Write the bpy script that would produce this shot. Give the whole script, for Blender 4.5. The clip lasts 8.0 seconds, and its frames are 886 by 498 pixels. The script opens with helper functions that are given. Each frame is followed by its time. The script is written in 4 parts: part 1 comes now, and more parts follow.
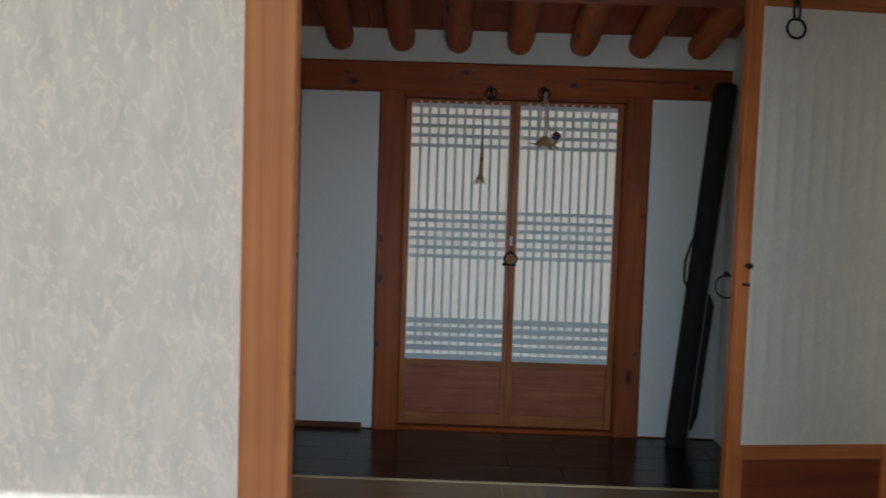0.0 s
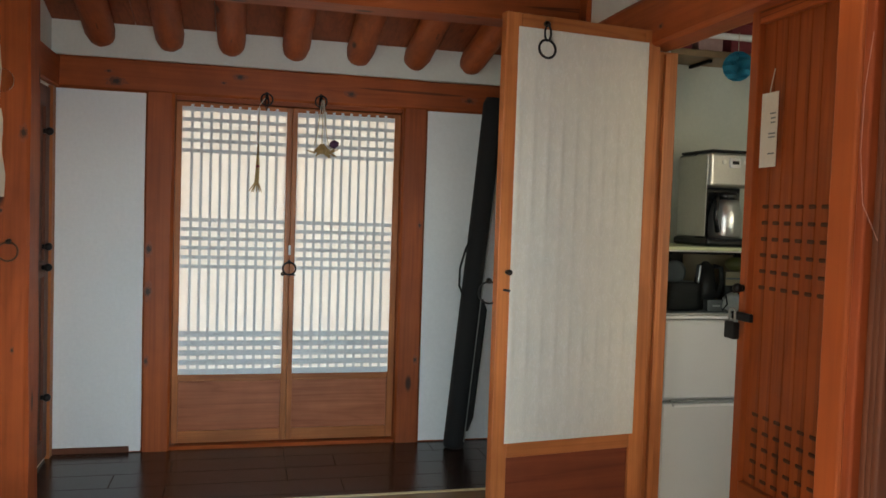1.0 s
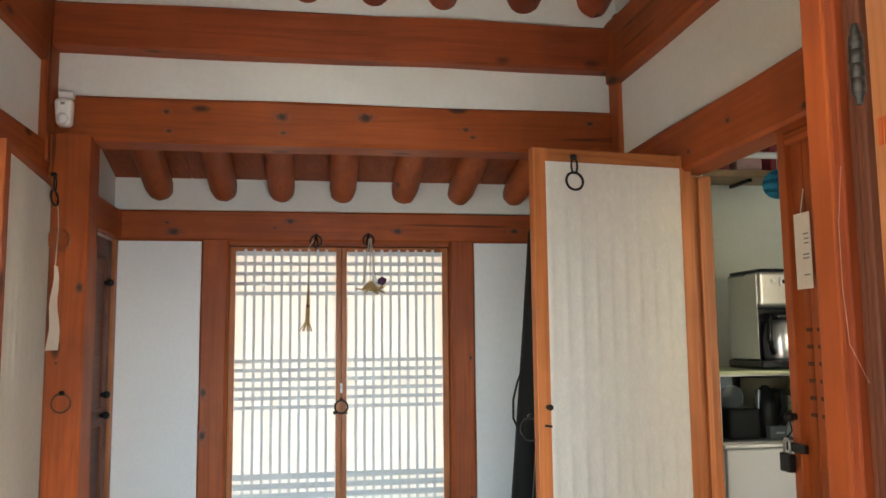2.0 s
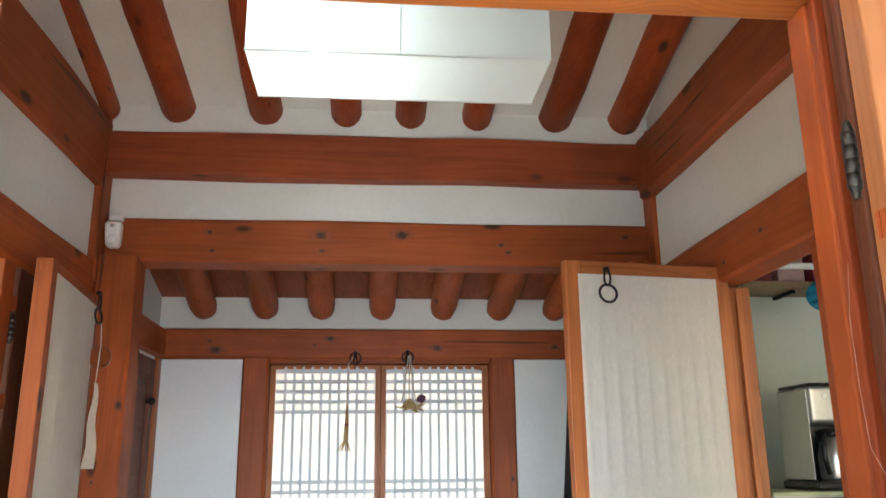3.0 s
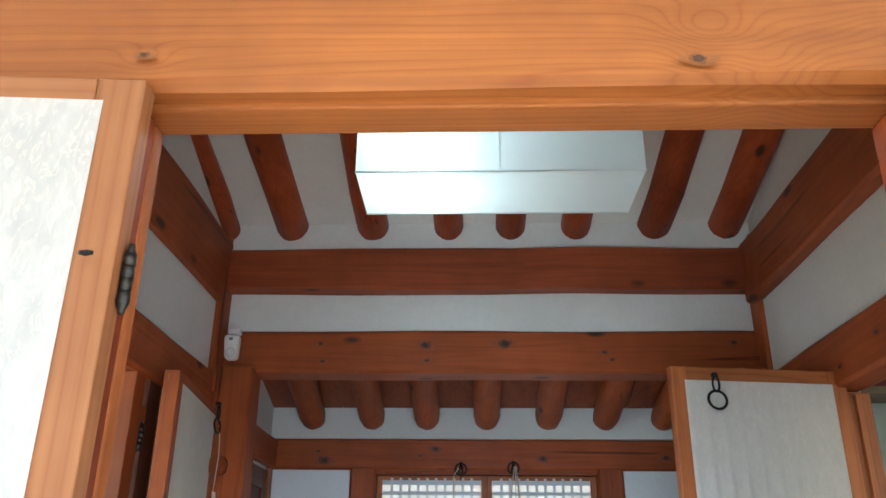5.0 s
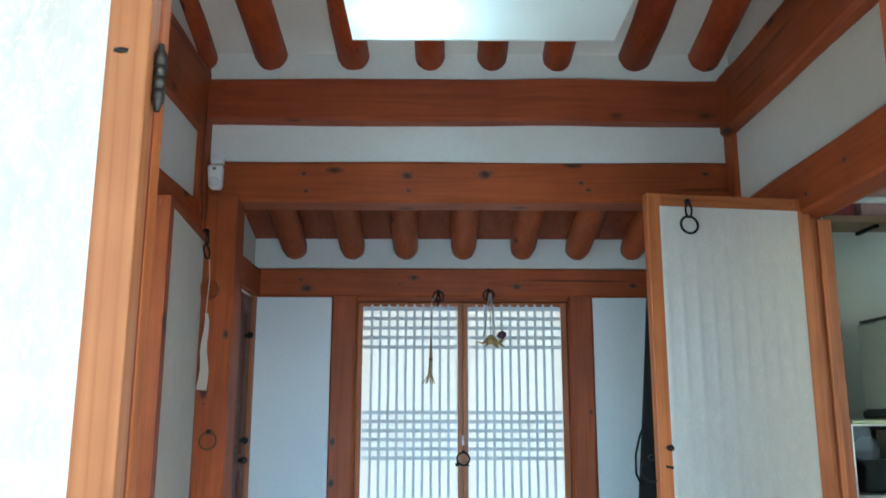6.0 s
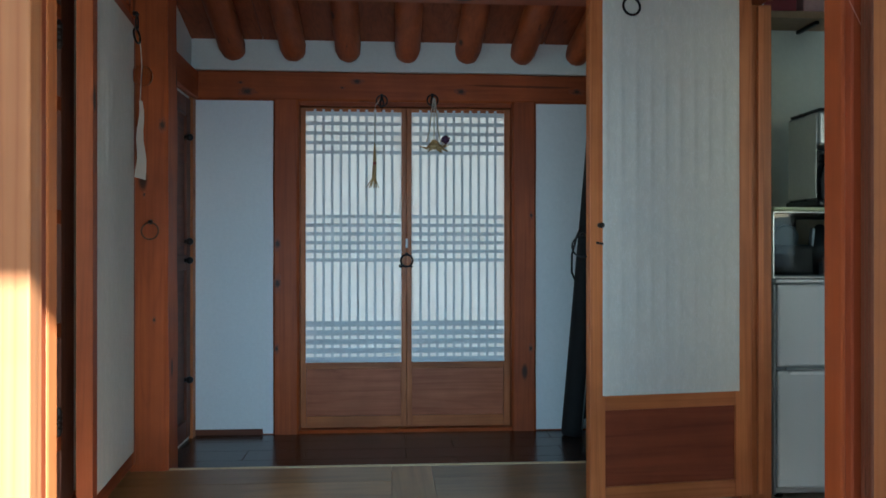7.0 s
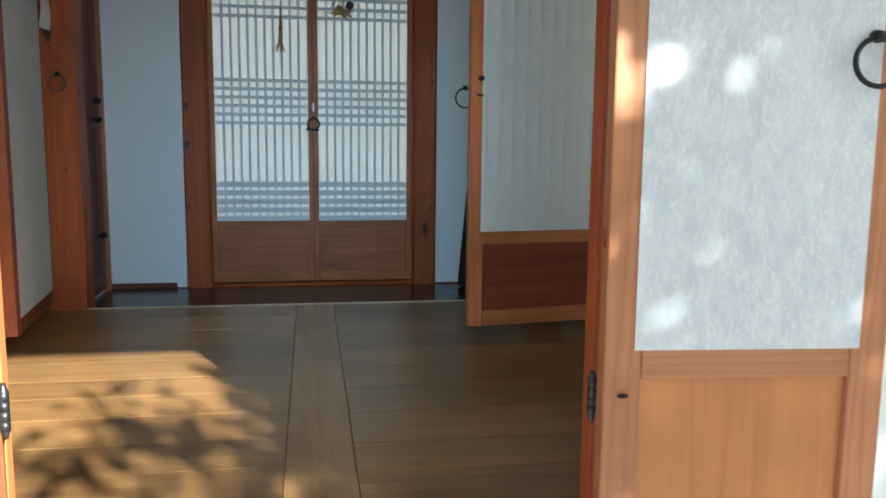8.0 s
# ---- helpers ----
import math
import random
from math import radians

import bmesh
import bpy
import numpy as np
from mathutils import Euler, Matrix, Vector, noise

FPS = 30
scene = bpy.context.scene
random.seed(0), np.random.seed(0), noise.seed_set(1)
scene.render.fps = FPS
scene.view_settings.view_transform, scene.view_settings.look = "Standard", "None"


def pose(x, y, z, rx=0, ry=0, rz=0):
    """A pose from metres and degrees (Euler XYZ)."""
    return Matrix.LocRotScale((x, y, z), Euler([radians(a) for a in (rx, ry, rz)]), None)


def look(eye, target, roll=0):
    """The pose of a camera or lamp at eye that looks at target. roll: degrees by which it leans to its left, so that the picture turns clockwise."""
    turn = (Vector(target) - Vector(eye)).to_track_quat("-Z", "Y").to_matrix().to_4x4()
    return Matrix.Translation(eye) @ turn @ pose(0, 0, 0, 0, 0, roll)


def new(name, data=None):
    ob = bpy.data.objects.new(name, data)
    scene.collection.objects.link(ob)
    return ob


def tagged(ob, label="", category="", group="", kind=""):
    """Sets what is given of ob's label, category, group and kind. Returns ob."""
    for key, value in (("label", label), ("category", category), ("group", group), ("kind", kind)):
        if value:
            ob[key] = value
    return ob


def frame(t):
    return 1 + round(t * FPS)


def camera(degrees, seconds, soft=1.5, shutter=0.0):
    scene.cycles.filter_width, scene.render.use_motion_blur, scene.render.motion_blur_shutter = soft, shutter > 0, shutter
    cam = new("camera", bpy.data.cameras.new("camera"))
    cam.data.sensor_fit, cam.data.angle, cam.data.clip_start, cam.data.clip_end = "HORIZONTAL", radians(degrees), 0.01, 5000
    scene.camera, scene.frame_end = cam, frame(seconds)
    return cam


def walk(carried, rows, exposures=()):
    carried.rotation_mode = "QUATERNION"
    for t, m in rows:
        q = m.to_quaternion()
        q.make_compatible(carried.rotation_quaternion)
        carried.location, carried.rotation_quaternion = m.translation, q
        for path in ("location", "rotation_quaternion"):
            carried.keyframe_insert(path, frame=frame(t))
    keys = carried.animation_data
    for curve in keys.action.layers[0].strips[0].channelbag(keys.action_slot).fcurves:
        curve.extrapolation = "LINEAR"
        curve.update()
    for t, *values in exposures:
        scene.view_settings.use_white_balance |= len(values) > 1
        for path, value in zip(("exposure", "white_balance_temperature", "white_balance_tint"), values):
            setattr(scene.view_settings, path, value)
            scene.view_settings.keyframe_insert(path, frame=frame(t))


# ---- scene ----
cam = camera(57.6, 8.0, shutter=0.15)
PATH = [
    (0, (0.244, 0.252, 1.167), (0.22, 2.248, 1.042), 1.8),
    (0.5, (0.279, 0.295, 1.145), (0.641, 2.257, 1.012), 4.2),
    (1, (0.33, 0.268, 1.175), (0.807, 2.208, 1.085), 1.9),
    (1.5, (0.393, 0.255, 1.211), (0.84, 2.204, 1.253), 0.9),
    (1.7, (0.415, 0.251, 1.213), (0.8, 2.21, 1.338), 0.0),
    (2.8, (0.489, 0.249, 1.194), (0.695, 2.193, 1.618), -0.4),
    (3, (0.494, 0.244, 1.191), (0.675, 2.169, 1.702), -0.6),
    (3.5, (0.487, 0.22, 1.192), (0.575, 2.1, 1.87), -0.8),
    (4, (0.494, 0.216, 1.183), (0.508, 2.077, 1.916), -0.4),
    (4.2, (0.493, 0.209, 1.177), (0.493, 2.063, 1.928), -0.3),
    (5.3, (0.483, 0.167, 1.154), (0.402, 2.012, 1.922), 0.7),
    (5.5, (0.477, 0.163, 1.133), (0.397, 2.036, 1.829), 0.6),
    (6, (0.428, 0.125, 1.099), (0.438, 2.085, 1.495), 0.1),
    (6.5, (0.419, 0.121, 1.038), (0.524, 2.109, 1.231), 0.9),
    (7, (0.464, 0.127, 0.904), (0.598, 2.122, 0.907), -0.0),
    (7.5, (0.516, -0.004, 0.782), (0.695, 1.986, 0.687), -0.2),
    (8, (0.54, -0.199, 0.76), (0.864, 1.756, 0.492), 0.6),
]
EXPO = [(0, 1.72, 6250, 10), (0.5, 2.7, 7000, 12), (1.0, 2.8, 7100, 12), (1.5, 2.82, 7250, 13), (1.7, 3.0, 7200, 13), (2.8, 3.6, 6700, 12), (3.0, 3.5, 6500, 12), (3.5, 3.35, 6000, 10), (4.0, 3.15, 5700, 8), (4.2, 3.1, 5750, 8), (5.3, 3.05, 5500, 4),
        (5.5, 3.12, 5150, 0), (6.0, 3.1, 5200, -2), (6.5, 3.0, 5450, 2), (7.0, 2.2, 5250, 0), (7.5, 1.75, 5200, -1), (8.0, 2.2, 5450, 0)]
walk(cam, [(t, look(e, g, r)) for t, e, g, r in PATH], EXPO)

# ---------------------------------------------------------------- world, sun, large lights
world = bpy.data.worlds.new("sky")
scene.world = world
world.use_nodes = True
wt = world.node_tree
sky = wt.nodes.new("ShaderNodeTexSky")
sky.sky_type = 'NISHITA'
sky.sun_disc = False
SUN_WAY = Vector((-0.46, 1.0, -0.50)).normalized()      # the way the sunlight travels
sky.sun_elevation = math.asin(-SUN_WAY.z)
sky.sun_rotation = math.atan2(-SUN_WAY.x, -SUN_WAY.y)
wt.links.new(sky.outputs[0], wt.nodes["Background"].inputs[0])
wt.nodes["Background"].inputs[1].default_value = 0.05

sun_data = bpy.data.lights.new("sun", 'SUN')
sun_data.energy, sun_data.angle, sun_data.color = 6.5, radians(0.55), (1.0, 0.94, 0.85)
sun = new("sun", sun_data)
sun.matrix_world = look((0, 0, 6), Vector((0, 0, 6)) + SUN_WAY)


def daylight_lamp(name, eye, target, sx, sy, watts, color):
    d = bpy.data.lights.new(name, 'AREA')
    d.shape, d.size, d.size_y, d.energy, d.color = 'RECTANGLE', sx, sy, watts, color
    o = new(name, d)
    o.matrix_world = look(eye, target)
    return o


daylight_lamp("back_daylight", (0.56, 7.5, 1.15), (0.56, 4.7, 0.95), 1.2, 1.2, 29.0, (1.0, 0.86, 0.60))
# added fill lamp for the kitchen, in a window opening out of view
daylight_lamp("kitchen_daylight", (2.65, 1.02, 1.35), (2.5, 3.0, 2.0), 0.9, 1.0, 0.48, (0.80, 1.0, 0.95))
# two lamps added in the doorway stand in for sky light under the eave
daylight_lamp("doorway_sky", (0.545, 1.10, 0.95), (0.62, 4.6, 0.90), 0.88, 1.45, 1.12, (0.80, 0.92, 1.0)).data.spread = radians(110)
daylight_lamp("doorway_high_sky", (0.545, 1.11, 0.95), (0.30, 4.6, 0.20), 0.88, 1.45, 0.55, (0.50, 0.80, 1.0)).data.spread = radians(56)
# added fill lamp for the side room, its window is unseen too
daylight_lamp("side_room_daylight", (-1.75, 1.02, 1.2), (-1.75, 3.0, 1.0), 0.9, 1.0, 3.2, (0.72, 1.0, 0.97))


# ---------------------------------------------------------------- materials
def mat(name):
    m = bpy.data.materials.new(name)
    m.use_nodes = True
    return m, m.node_tree, m.node_tree.nodes["Principled BSDF"]


def node(nt, kind, **props):
    n = nt.nodes.new(kind)
    for k, v in props.items():
        if k == "operation":
            n.operation = v
        elif k == "blend_type":
            n.blend_type = v
        elif k == "data_type":
            n.data_type = v
    return n


def ramp(nt, fac, stops):
    r = nt.nodes.new("ShaderNodeValToRGB")
    e = r.color_ramp.elements
    while len(e) < len(stops):
        e.new(0.5)
    for i, (p, c) in enumerate(stops):
        e[i].position, e[i].color = p, (*c, 1) if len(c) == 3 else c
    nt.links.new(fac, r.inputs[0])
    return r.outputs[0]


def noise_tex(nt, vec, scale, detail=4, rough=0.55, dist=0.0):
    n = nt.nodes.new("ShaderNodeTexNoise")
    n.inputs["Scale"].default_value = scale
    n.inputs["Detail"].default_value = detail
    n.inputs["Roughness"].default_value = rough
    n.inputs["Distortion"].default_value = dist
    nt.links.new(vec, n.inputs["Vector"])
    return n.outputs[0]


def mixc(nt, fac, a, b, mode='MIX'):
    m = nt.nodes.new("ShaderNodeMix")
    m.data_type, m.blend_type = 'RGBA', mode
    for sock, v in ((m.inputs[0], fac), (m.inputs[6], a), (m.inputs[7], b)):
        if isinstance(v, (int, float)):
            sock.default_value = v
        elif isinstance(v, tuple):
            sock.default_value = (*v, 1)
        else:
            nt.links.new(v, sock)
    return m.outputs[2]


def bump(nt, height, strength, distance, bsdf):
    b = nt.nodes.new("ShaderNodeBump")
    b.inputs["Strength"].default_value, b.inputs["Distance"].default_value = strength, distance
    nt.links.new(height, b.inputs["Height"])
    nt.links.new(b.outputs[0], bsdf.inputs["Normal"])


def coords(nt, scale=(1, 1, 1), spread=7.0):
    """Object coordinates, shifted piece by piece, stretched by scale."""
    tc = nt.nodes.new("ShaderNodeTexCoord")
    info = nt.nodes.new("ShaderNodeObjectInfo")
    mul = nt.nodes.new("ShaderNodeVectorMath")
    mul.operation = 'MULTIPLY_ADD'
    comb = nt.nodes.new("ShaderNodeCombineXYZ")
    for i in range(3):
        nt.links.new(info.outputs["Random"], comb.inputs[i])
    nt.links.new(comb.outputs[0], mul.inputs[0])
    mul.inputs[1].default_value = (spread, spread * 1.7, spread * 0.6)
    nt.links.new(tc.outputs["Object"], mul.inputs[2])
    mp = nt.nodes.new("ShaderNodeMapping")
    mp.inputs["Scale"].default_value = scale
    nt.links.new(mul.outputs[0], mp.inputs["Vector"])
    return mp.outputs[0], mul.outputs[0], info.outputs["Random"]


def wood(name, axis, dark, mid, light, rough=0.5, knots=True, fine=1.0, lines=11.0, checks=False, eyes=(), grain=0.0, fib=0.30, spec=0.32, vary=(0.86, 1.10)):
    """Pine with growth rings drawn out along one axis, knots and stain."""
    m, nt, b = mat(name)
    s = [9.0 * fine] * 3
    s[axis] = 0.55
    vec, raw, rnd = coords(nt, tuple(s))
    s2 = [70.0] * 3
    s2[axis] = 2.0
    mp2 = nt.nodes.new("ShaderNodeMapping")
    mp2.inputs["Scale"].default_value = s2
    nt.links.new(raw, mp2.inputs["Vector"])
    rings = noise_tex(nt, vec, 1.0, 2.0, 0.5, 0.9)
    mult = nt.nodes.new("ShaderNodeMath")
    mult.operation = 'MULTIPLY'
    mult.inputs[1].default_value = lines
    nt.links.new(rings, mult.inputs[0])
    field = mult.outputs[0]
    if grain:
        # near-parallel grain lines across the board
        across = nt.nodes.new("ShaderNodeVectorMath")
        across.operation = 'DOT_PRODUCT'
        across.inputs[1].default_value = tuple(0.0 if i == axis else grain for i in range(3))
        nt.links.new(raw, across.inputs[0])
        tot = nt.nodes.new("ShaderNodeMath")
        nt.links.new(field, tot.inputs[0])
        nt.links.new(across.outputs["Value"], tot.inputs[1])
        field = tot.outputs[0]
    for ex, ez, amp, sx, sz in eyes:
        # the growth rings swell round a knot
        tc = nt.nodes.new("ShaderNodeTexCoord")
        me = nt.nodes.new("ShaderNodeMapping")
        me.inputs["Scale"].default_value = (1 / sx, 0.0, 1 / sz)
        me.inputs["Location"].default_value = (-ex / sx, 0.0, -ez / sz)
        nt.links.new(tc.outputs["Object"], me.inputs["Vector"])
        dot = nt.nodes.new("ShaderNodeVectorMath")
        dot.operation = 'DOT_PRODUCT'
        nt.links.new(me.outputs[0], dot.inputs[0])
        nt.links.new(me.outputs[0], dot.inputs[1])
        ex_ = nt.nodes.new("ShaderNodeMath")
        ex_.operation = 'POWER'
        ex_.inputs[0].default_value = 0.3679
        nt.links.new(dot.outputs["Value"], ex_.inputs[1])
        ad = nt.nodes.new("ShaderNodeMath")
        ad.operation = 'MULTIPLY_ADD'
        ad.inputs[1].default_value = amp
        nt.links.new(ex_.outputs[0], ad.inputs[0])
        nt.links.new(field, ad.inputs[2])
        field = ad.outputs[0]
    ping = nt.nodes.new("ShaderNodeMath")
    ping.operation = 'PINGPONG'
    ping.inputs[1].default_value = 1.0
    nt.links.new(field, ping.inputs[0])
    fibre = noise_tex(nt, mp2.outputs[0], 1.0, 3.0, 0.6)
    c = ramp(nt, ping.outputs[0], [(0.0, dark), (0.30, mid), (1.0, light)])
    c = mixc(nt, 0.40 if grain else 0.62 if checks else 0.42, c, mid)
    c = mixc(nt, fib, c, ramp(nt, fibre, [(0.3, tuple(v * 0.55 for v in mid)), (0.7, tuple(min(1, v * 1.35) for v in light))]))
    blotch = noise_tex(nt, raw, 2.3, 4.0, 0.6)
    c = mixc(nt, ramp(nt, blotch, [(0.38, (0.42,) * 3), (0.62, (0.0,) * 3)]), c, tuple(v * 0.62 for v in dark))
    lo, hi = vary
    hue = ramp(nt, rnd, [(0.0, (lo, lo * 0.98, lo * 0.95)), (1.0, (hi, hi * 0.965, hi * 0.93))])
    c = mixc(nt, 1.0, c, hue, 'MULTIPLY')
    if checks:
        cs = [24.0] * 3
        cs[axis] = 0.5
        mc = nt.nodes.new("ShaderNodeMapping")
        mc.inputs["Scale"].default_value = cs
        nt.links.new(raw, mc.inputs["Vector"])
        ck = noise_tex(nt, mc.outputs[0], 1.0, 1.5, 0.4, 0.15)
        c = mixc(nt, ramp(nt, ck, [(0.72, (0.0,) * 3), (0.735, (0.7,) * 3), (0.755, (0.7,) * 3), (0.77, (0.2,) * 3)]), c, tuple(v * 0.25 for v in dark))
    if knots:
        ks = [6.5] * 3
        ks[axis] = 2.6
        mk = nt.nodes.new("ShaderNodeMapping")
        mk.inputs["Scale"].default_value = ks
        nt.links.new(raw, mk.inputs["Vector"])
        vor = nt.nodes.new("ShaderNodeTexVoronoi")
        vor.inputs["Scale"].default_value = 1.0
        nt.links.new(mk.outputs[0], vor.inputs["Vector"])
        kn = ramp(nt, vor.outputs["Distance"], [(0.0, (1,) * 3), (0.075, (0.9,) * 3), (0.14, (0.0,) * 3)])
        c = mixc(nt, kn, c, (0.035, 0.014, 0.008))
    nt.links.new(c, b.inputs["Base Color"])
    b.inputs["Roughness"].default_value = rough
    b.inputs["Specular IOR Level"].default_value = spec
    bump(nt, mixc(nt, 0.5, ping.outputs[0], fibre), 0.25, 0.002, b)
    return m


BEAM = [wood("pine_beam_" + "xyz"[a], a, (0.21, 0.040, 0.010), (0.37, 0.080, 0.019), (0.47, 0.114, 0.028), 0.52, checks=True, fib=0.22) for a in range(3)]
RAFT = wood("rafter_pine", 1, (0.19, 0.032, 0.010), (0.33, 0.060, 0.017), (0.42, 0.088, 0.024), 0.52, checks=True, fib=0.22)
PURLIN = wood("purlin_pine", 0, (0.16, 0.031, 0.010), (0.28, 0.058, 0.018), (0.35, 0.080, 0.025), 0.55, checks=True, fib=0.22)
FRONT = [wood("pine_front_" + "xyz"[a], a, (0.29, 0.104, 0.039), (0.395, 0.163, 0.067), (0.45, 0.203, 0.088), 0.42, knots=False, lines=8.0, grain=110.0, fib=0.18) for a in range(3)]
FRONTP = wood("pine_front_panel", 2, (0.34, 0.128, 0.040), (0.43, 0.174, 0.058), (0.48, 0.206, 0.072), 0.45, knots=False, lines=5.0, fib=0.12)
LEAFW = [wood("pine_leaf_" + "xyz"[a], a, (0.28, 0.080, 0.023), (0.45, 0.142, 0.043), (0.52, 0.185, 0.060), 0.45, knots=False, fine=1.6) for a in range(3)]
PANEL = [wood("pine_panel_" + "xyz"[a], a, (0.30, 0.085, 0.036), (0.43, 0.130, 0.058), (0.50, 0.17, 0.080), 0.5, knots=False) for a in range(3)]
RUSTZ = wood("reddish_jamb_wood", 2, (0.15, 0.028, 0.010), (0.25, 0.050, 0.017), (0.31, 0.070, 0.024), 0.42, knots=False)
RUST = wood("rust_panel", 0, (0.15, 0.030, 0.012), (0.23, 0.050, 0.020), (0.28, 0.068, 0.028), 0.5, knots=False)
ALCOVE_BOARD = wood("alcove_board", 1, (0.19, 0.042, 0.014), (0.33, 0.078, 0.026), (0.41, 0.105, 0.036), 0.5)
DARKW = [wood("dark_wood_" + "xyz"[a], a, (0.07, 0.022, 0.012), (0.13, 0.042, 0.022), (0.18, 0.060, 0.030), 0.5, knots=False) for a in range(3)]
FLOORW = [wood("maru_wood_" + "xyz"[a], a, (0.15, 0.072, 0.024), (0.26, 0.135, 0.046), (0.32, 0.175, 0.064), 0.33, knots=False, fine=0.8, fib=0.2, spec=0.5, vary=(0.68, 1.18)) for a in range(3)]


def plaster(name, base, stain):
    m, nt, b = mat(name)
    vec, raw, rnd = coords(nt)
    a = noise_tex(nt, raw, 1.6, 5.0, 0.6)
    f = noise_tex(nt, raw, 55.0, 4.0, 0.6)
    c = mixc(nt, ramp(nt, a, [(0.42, (0.0,) * 3), (0.75, (0.55,) * 3)]), base, stain)
    c = mixc(nt, 0.08, c, ramp(nt, f, [(0.3, (0.3,) * 3), (0.7, (1.0,) * 3)]), 'MULTIPLY')
    nt.links.new(c, b.inputs["Base Color"])
    b.inputs["Roughness"].default_value = 0.85
    bump(nt, mixc(nt, 0.35, a, f), 0.22, 0.006, b)
    return m


PLASTER = plaster("white_plaster", (0.76, 0.76, 0.72), (0.60, 0.59, 0.53))
PALE = plaster("kitchen_plaster", (0.70, 0.73, 0.65), (0.60, 0.62, 0.52))
BOARD = plaster("white_board", (0.80, 0.81, 0.82), (0.74, 0.76, 0.78))


def paper_mat(name, tint, through_share, fibres):
    """Mulberry paper: white, fibrous, lets light through."""
    m, nt, b = mat(name)
    vec, raw, rnd = coords(nt, (46.0, 46.0, 19.0))
    fib = noise_tex(nt, vec, 1.0, 5.0, 0.65, 0.35)
    mp = nt.nodes.new("ShaderNodeMapping")
    mp.inputs["Scale"].default_value = (60.0, 60.0, 26.0)
    mp.inputs["Rotation"].default_value = (0.0, 0.5, 0.0)
    nt.links.new(raw, mp.inputs["Vector"])
    wisp = noise_tex(nt, mp.outputs[0], 1.0, 3.0, 0.5, 2.2)
    cloud = noise_tex(nt, raw, 13.0, 5.0, 0.65)
    c = mixc(nt, fibres, tint, ramp(nt, fib, [(0.30, (0.74, 0.76, 0.78)), (0.52, (0.88, 0.88, 0.88)), (0.72, (1.0, 1.0, 1.0))]), 'MULTIPLY')
    c = mixc(nt, ramp(nt, wisp, [(0.54, (0.0,) * 3), (0.60, (0.9 * fibres,) * 3), (0.66, (0.05 * fibres,) * 3)]), c, (0.97, 0.96, 0.93))
    c = mixc(nt, 0.16, c, ramp(nt, cloud, [(0.3, (0.70, 0.72, 0.76)), (0.7, (1.0, 0.99, 0.97))]), 'MULTIPLY')
    nt.links.new(c, b.inputs["Base Color"])
    b.inputs["Roughness"].default_value = 0.75
    tr = nt.nodes.new("ShaderNodeBsdfTranslucent")
    nt.links.new(c, tr.inputs[0])
    mx = nt.nodes.new("ShaderNodeMixShader")
    mx.inputs[0].default_value = through_share
    nt.links.new(b.outputs[0], mx.inputs[1])
    nt.links.new(tr.outputs[0], mx.inputs[2])
    nt.links.new(mx.outputs[0], nt.nodes["Material Output"].inputs[0])
    bump(nt, fib, 0.2, 0.0015, b)
    return m


PAPER = paper_mat("mulberry_paper", (0.86, 0.875, 0.89), 0.35, 0.75)
PAPER_IN = paper_mat("lined_paper", (0.80, 0.765, 0.675), 0.30, 0.30)
PAPER_BACK = paper_mat("backlit_paper", (0.93, 0.93, 0.92), 0.19, 0.06)


def plain(name, color, rough, metal=0.0, grain=0.15, scale=40.0, coat=0.0):
    m, nt, b = mat(name)
    vec, raw, rnd = coords(nt)
    f = noise_tex(nt, raw, scale, 4.0, 0.6)
    nt.links.new(mixc(nt, grain, color, ramp(nt, f, [(0.3, tuple(v * 0.5 for v in color)), (0.7, tuple(min(1, v * 1.3) for v in color))])), b.inputs["Base Color"])
    b.inputs["Roughness"].default_value, b.inputs["Metallic"].default_value = rough, metal
    b.inputs["Coat Weight"].default_value = coat
    if grain:
        bump(nt, f, 0.12, 0.001, b)
    return m


IRON = plain("black_iron", (0.018, 0.017, 0.017), 0.42, 0.7, 0.5, 120)
BLACK_CLOTH = plain("black_nylon", (0.007, 0.007, 0.008), 0.8, 0, 0.4, 200)
FRIDGE = plain("fridge_enamel", (0.60, 0.61, 0.60), 0.32, 0, 0.06, 300)
# bluish grey puts daylight on paper-covered bars into the slats' colour
SLATW = [plain("slat_shade_tone", (0.70, 0.74, 0.77), 0.75, 0, 0.08, 60)] * 3
GREYP = plain("grey_plastic", (0.22, 0.23, 0.23), 0.4, 0, 0.1, 90)
SILVER = plain("brushed_steel", (0.62, 0.62, 0.60), 0.28, 0.9, 0.12, 90)
BLACKP = plain("black_plastic", (0.012, 0.012, 0.013), 0.25, 0, 0.1, 90)
GLOSSB = plain("black_glass", (0.006, 0.006, 0.007), 0.03, 0, 0.0, 10, 1.0)
WHITEP = plain("white_plastic", (0.78, 0.78, 0.76), 0.35, 0, 0.05, 60)
BLUE = plain("blue_tissue", (0.03, 0.33, 0.48), 0.8, 0, 0.3, 60)
LINTEL = wood("pine_lintel", 0, (0.24, 0.066, 0.014), (0.38, 0.131, 0.031), (0.42, 0.158, 0.040), 0.42, knots=False, fine=0.6, lines=15.0, grain=170.0,
              eyes=((0.760, 1.752, 4.0, 0.030, 0.020), (0.845, 1.742, 8.0, 0.055, 0.045), (0.083, 1.768, 4.0, 0.03, 0.02), (0.78, 1.80, 9.0, 0.05, 0.035), (1.0, 1.80, -6.0, 0.06, 0.03), (-0.35, 1.84, 8.0, 0.10, 0.03)))
ALCOVE = plain("alcove_floor_board", (0.035, 0.018, 0.013), 0.22, 0, 0.5, 14)
